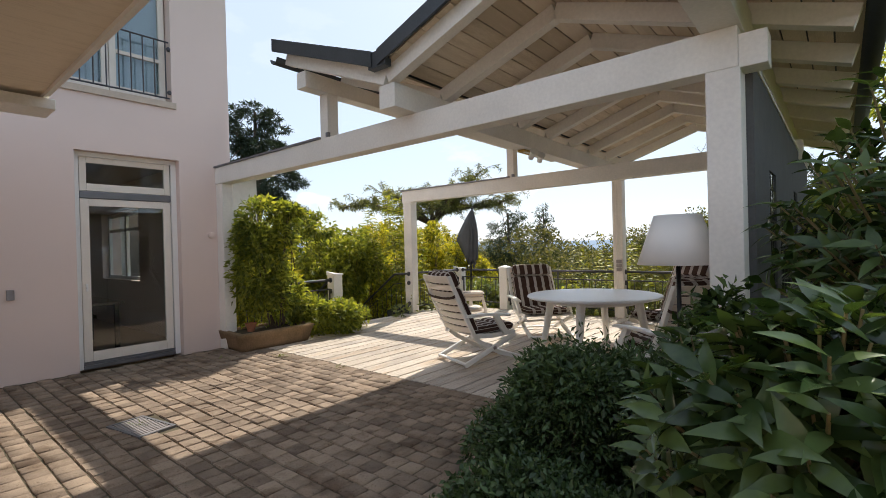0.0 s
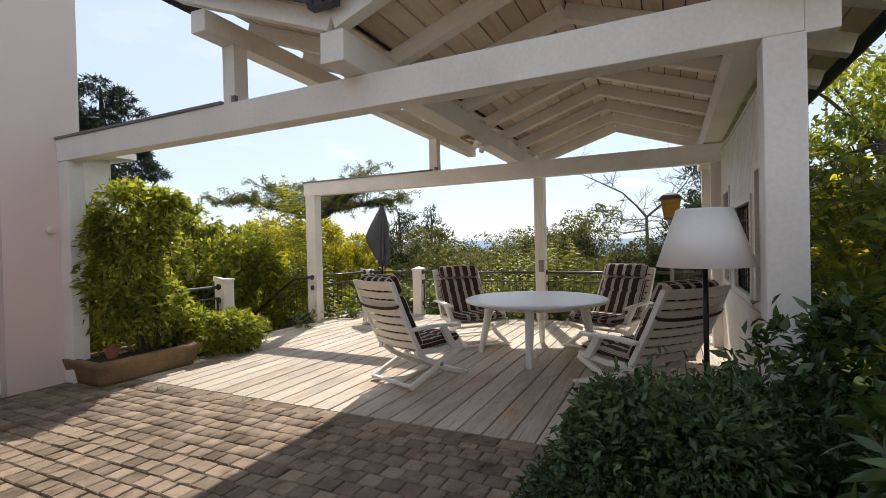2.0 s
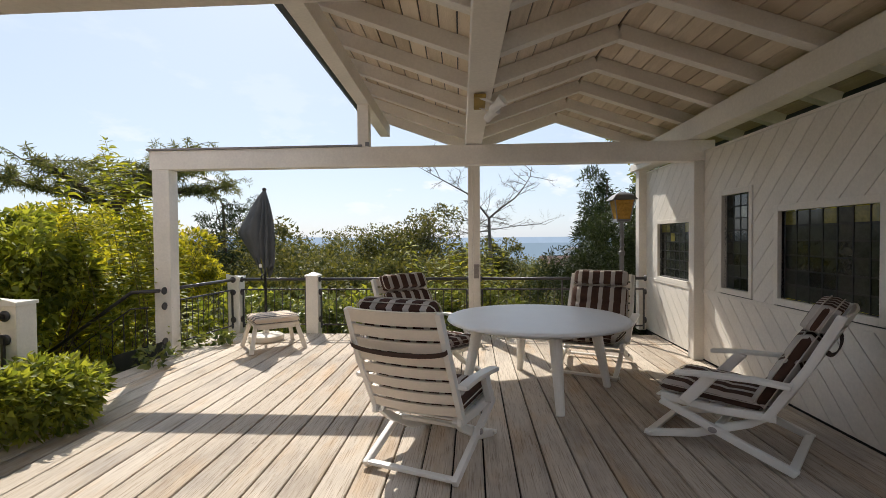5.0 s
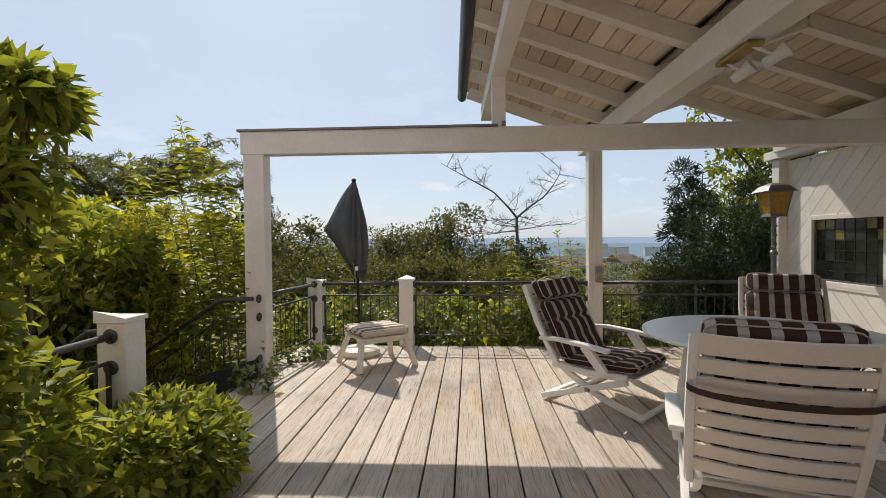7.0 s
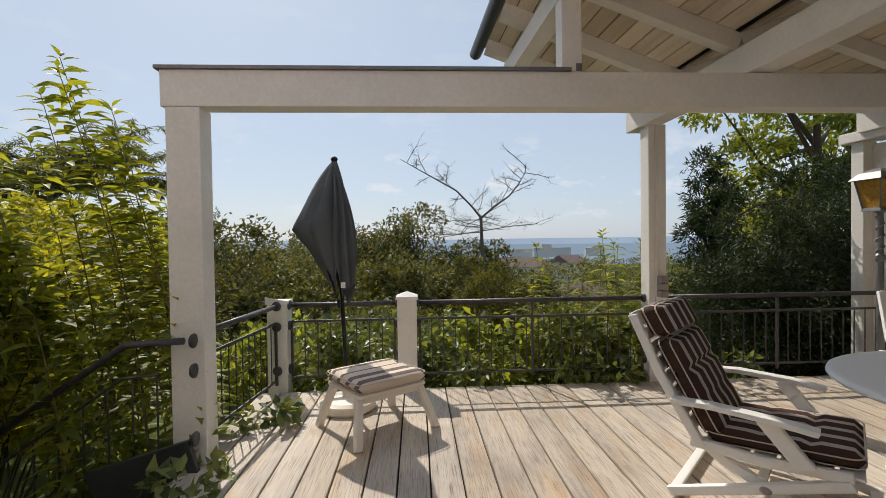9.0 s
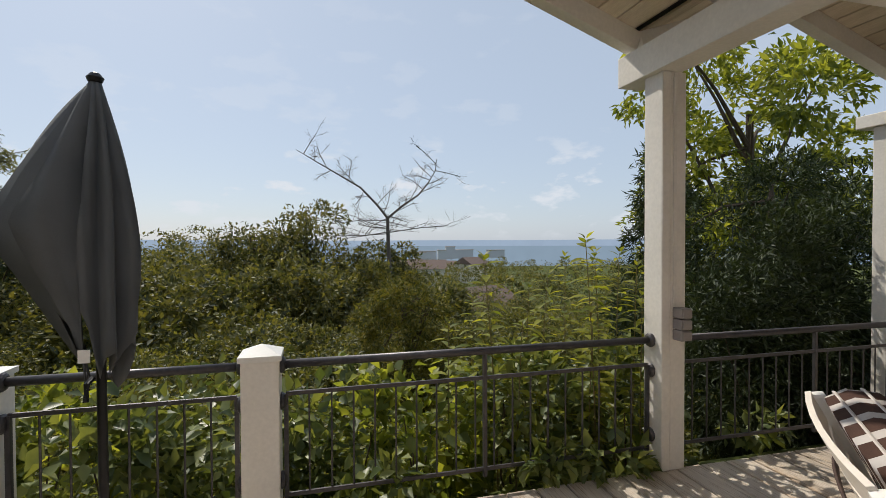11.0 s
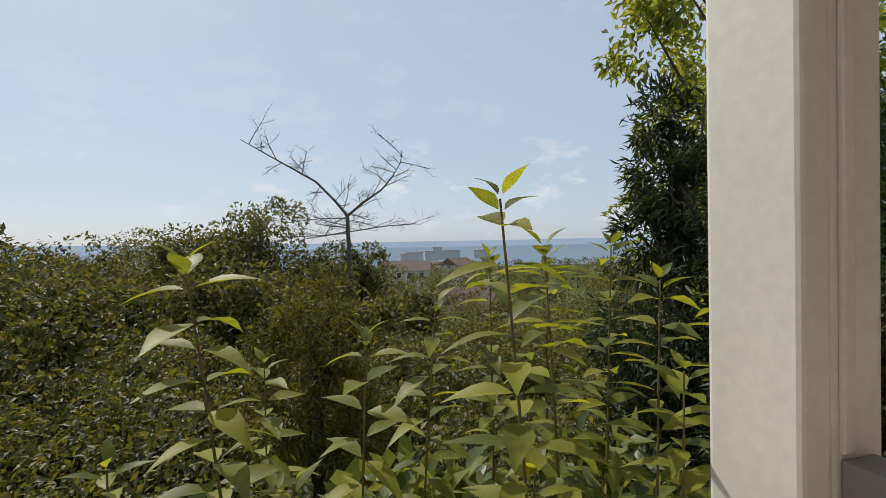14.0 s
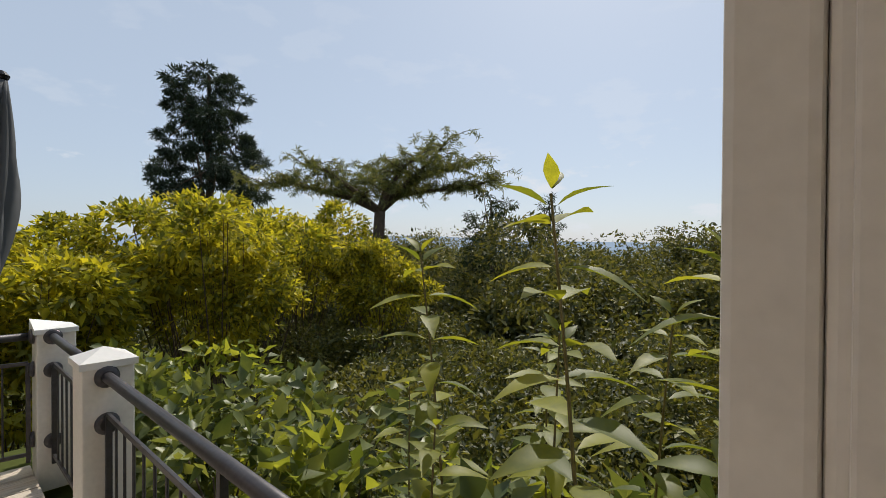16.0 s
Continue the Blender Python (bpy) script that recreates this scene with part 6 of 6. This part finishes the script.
for k, (x, y, w, h) in enumerate([(215, 800, 16, 13), (245, 820, 36, 7), (170, 780, 30, 6), (310, 830, 34, 6), (140, 700, 18, 6), (190, 760, 14, 8)]):
    bl = thing("town_block", pose(x, y, -22), "town block on the plain, haze put into its pale colour", "building")
    part("wall", box(-w / 2, w / 2, -3, 3, -8, h), HAZY_BLOCK, bl)
    part("roof", box(-w / 2 - 0.5, w / 2 + 0.5, -3.5, 3.5, h, h + 1), HAZY_ROOF, bl)

# tufts of grass in the paving joints
for k, (x, y) in enumerate([(-5.25, 3.72), (-4.1, 3.8), (-1.75, 3.75), (-3.95, 1.55), (-5.9, 3.2)]):
    rng = random.Random(300 + k)
    g = thing("grass_tuft", pose(x, y, -0.005), "small tuft of grass in the paving joint", "grass")
    bm = bmesh.new()
    for _ in range(26 if k == 0 else 12):
        a, L = rng.uniform(0, 6.3), rng.uniform(0.05, 0.16 if k == 0 else 0.09)
        d = Vector((math.cos(a), math.sin(a), rng.uniform(0.5, 1.6))).normalized()
        broad_leaf(bm, Vector((rng.uniform(-0.05, 0.05), rng.uniform(-0.05, 0.05), 0)), d, Vector((0, 0, 1)), L, 0.008, droop=0.5)
    part("blades", bm, L_BIG, g)

# ---- floors, their pieces last ----
pav = tagged(link("pavement", box(-6.62, 4.5, -3.0, 3.90, -0.15, -0.012), SAND), "courtyard of worn concrete cobble pavers", "pavement", kind="structure")
BW, BL = 0.145, 0.145


def paver_mesh(w, d, seed):
    rng = random.Random(seed)
    bm = bmesh.new()
    g = 0.0055
    base = [(-w / 2 + g, -d / 2 + g), (w / 2 - g, -d / 2 + g), (w / 2 - g, d / 2 - g), (-w / 2 + g, d / 2 - g)]
    lo = [bm.verts.new((x, y, -0.03)) for x, y in base]
    mi = [bm.verts.new((x, y, -0.008)) for x, y in base]
    hi = [bm.verts.new((x * 0.9 + rng.uniform(-0.004, 0.004), y * 0.9 + rng.uniform(-0.004, 0.004), rng.uniform(-0.003, 0.003))) for x, y in base]
    for k in range(4):
        j = (k + 1) % 4
        bm.faces.new((lo[k], lo[j], mi[j], mi[k]))
        bm.faces.new((mi[k], mi[j], hi[j], hi[k]))
    bm.faces.new(hi)
    return bm


kinds = []
for k in range(6):
    me = bpy.data.meshes.new("paver")
    b_ = paver_mesh(BW, BL, k)
    b_.to_mesh(me)
    b_.free()
    me.materials.append(PAVER)
    kinds.append(me)
rngp = random.Random(8)
pieces = []
j = 0
y = 3.72
while y > -2.9:
    x = -6.60 + (j % 2) * BW * 0.5 + BW / 2
    while x < 4.4:
        pieces.append((x, y))
        x += BW
    y -= BL
    j += 1
near = [p for p in pieces if 0.75 < p[1] < 2.9 and -5.2 < p[0] < -1.9]
near_set = set(near[:300])
V, F = [], []
for (x, y) in pieces:
    if abs(x + 3.88) < 0.27 and abs(y - 1.57) < 0.16:
        continue
    tz, tr_ = rngp.uniform(-0.004, 0.003), rngp.uniform(-2.5, 2.5)
    if (x, y) in near_set:
        o = new("paver", kinds[rngp.randrange(6)])
        o.parent = pav
        o.matrix_basis = pose(x, y, tz, rngp.uniform(-0.8, 0.8), rngp.uniform(-0.8, 0.8), tr_)
    else:
        me = kinds[rngp.randrange(6)]
        m = pose(x, y, tz, 0, 0, tr_)
        o = len(V)
        V += [m @ v.co for v in me.vertices]
        for p in me.polygons:
            q = [o + i for i in p.vertices]
            F += [(q[0], q[1], q[2]), (q[0], q[2], q[3])]
rest = raw_mesh("paver_field", np.array([tuple(v) for v in V]), np.array(F), PAVER_FAR, pav)
tagged(rest, "worn concrete cobbles", kind="stuff")
# edging course of longer stones before the deck
for k in range(24):
    bm = box(-0.135, 0.135, -0.075, 0.075, -0.03, 0.0, 0.008)
    o = part("edging_stone", bm, PAVER, pav)
    o.matrix_basis = pose(-6.45 + k * 0.28, 3.815, 0.002, 0, 0, rngp.uniform(-0.6, 0.6))

# near-black sheet under the planks, the gaps' shade put into its colour
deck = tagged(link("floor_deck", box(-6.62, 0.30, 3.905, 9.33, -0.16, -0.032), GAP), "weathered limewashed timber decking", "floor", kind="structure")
PW = 0.209
boards = []
x = -6.73
k = 0
while x < 0.24:
    w = min(PW, 0.26 - x) - 0.012
    bm = box(-w / 2, w / 2, 0, 1, -0.03, 0.0, 0.0)
    es = [q for q in bm.edges if abs(q.verts[0].co.x - q.verts[1].co.x) < 1e-6 and abs(q.verts[0].co.z) < 1e-6 and abs(q.verts[1].co.z) < 1e-6]
    bmesh.ops.bevel(bm, geom=es, offset=0.004, segments=2, affect="EDGES")
    stops = [3.905, 9.33]
    for a, b in zip(stops, stops[1:]):
        me = bpy.data.meshes.new("plank")
        c = bm.copy()
        for v in c.verts:
            v.co.y *= (b - a - 0.004)
        c.to_mesh(me)
        c.free()
        me.materials.append(DECK)
        o = new("plank", me)
        o.parent = deck
        o.matrix_basis = pose(x + w / 2, a, rngp.uniform(-0.0015, 0.0015), 0, rngp.uniform(-0.25, 0.25), 0)
    bm.free()
    x += PW
    k += 1
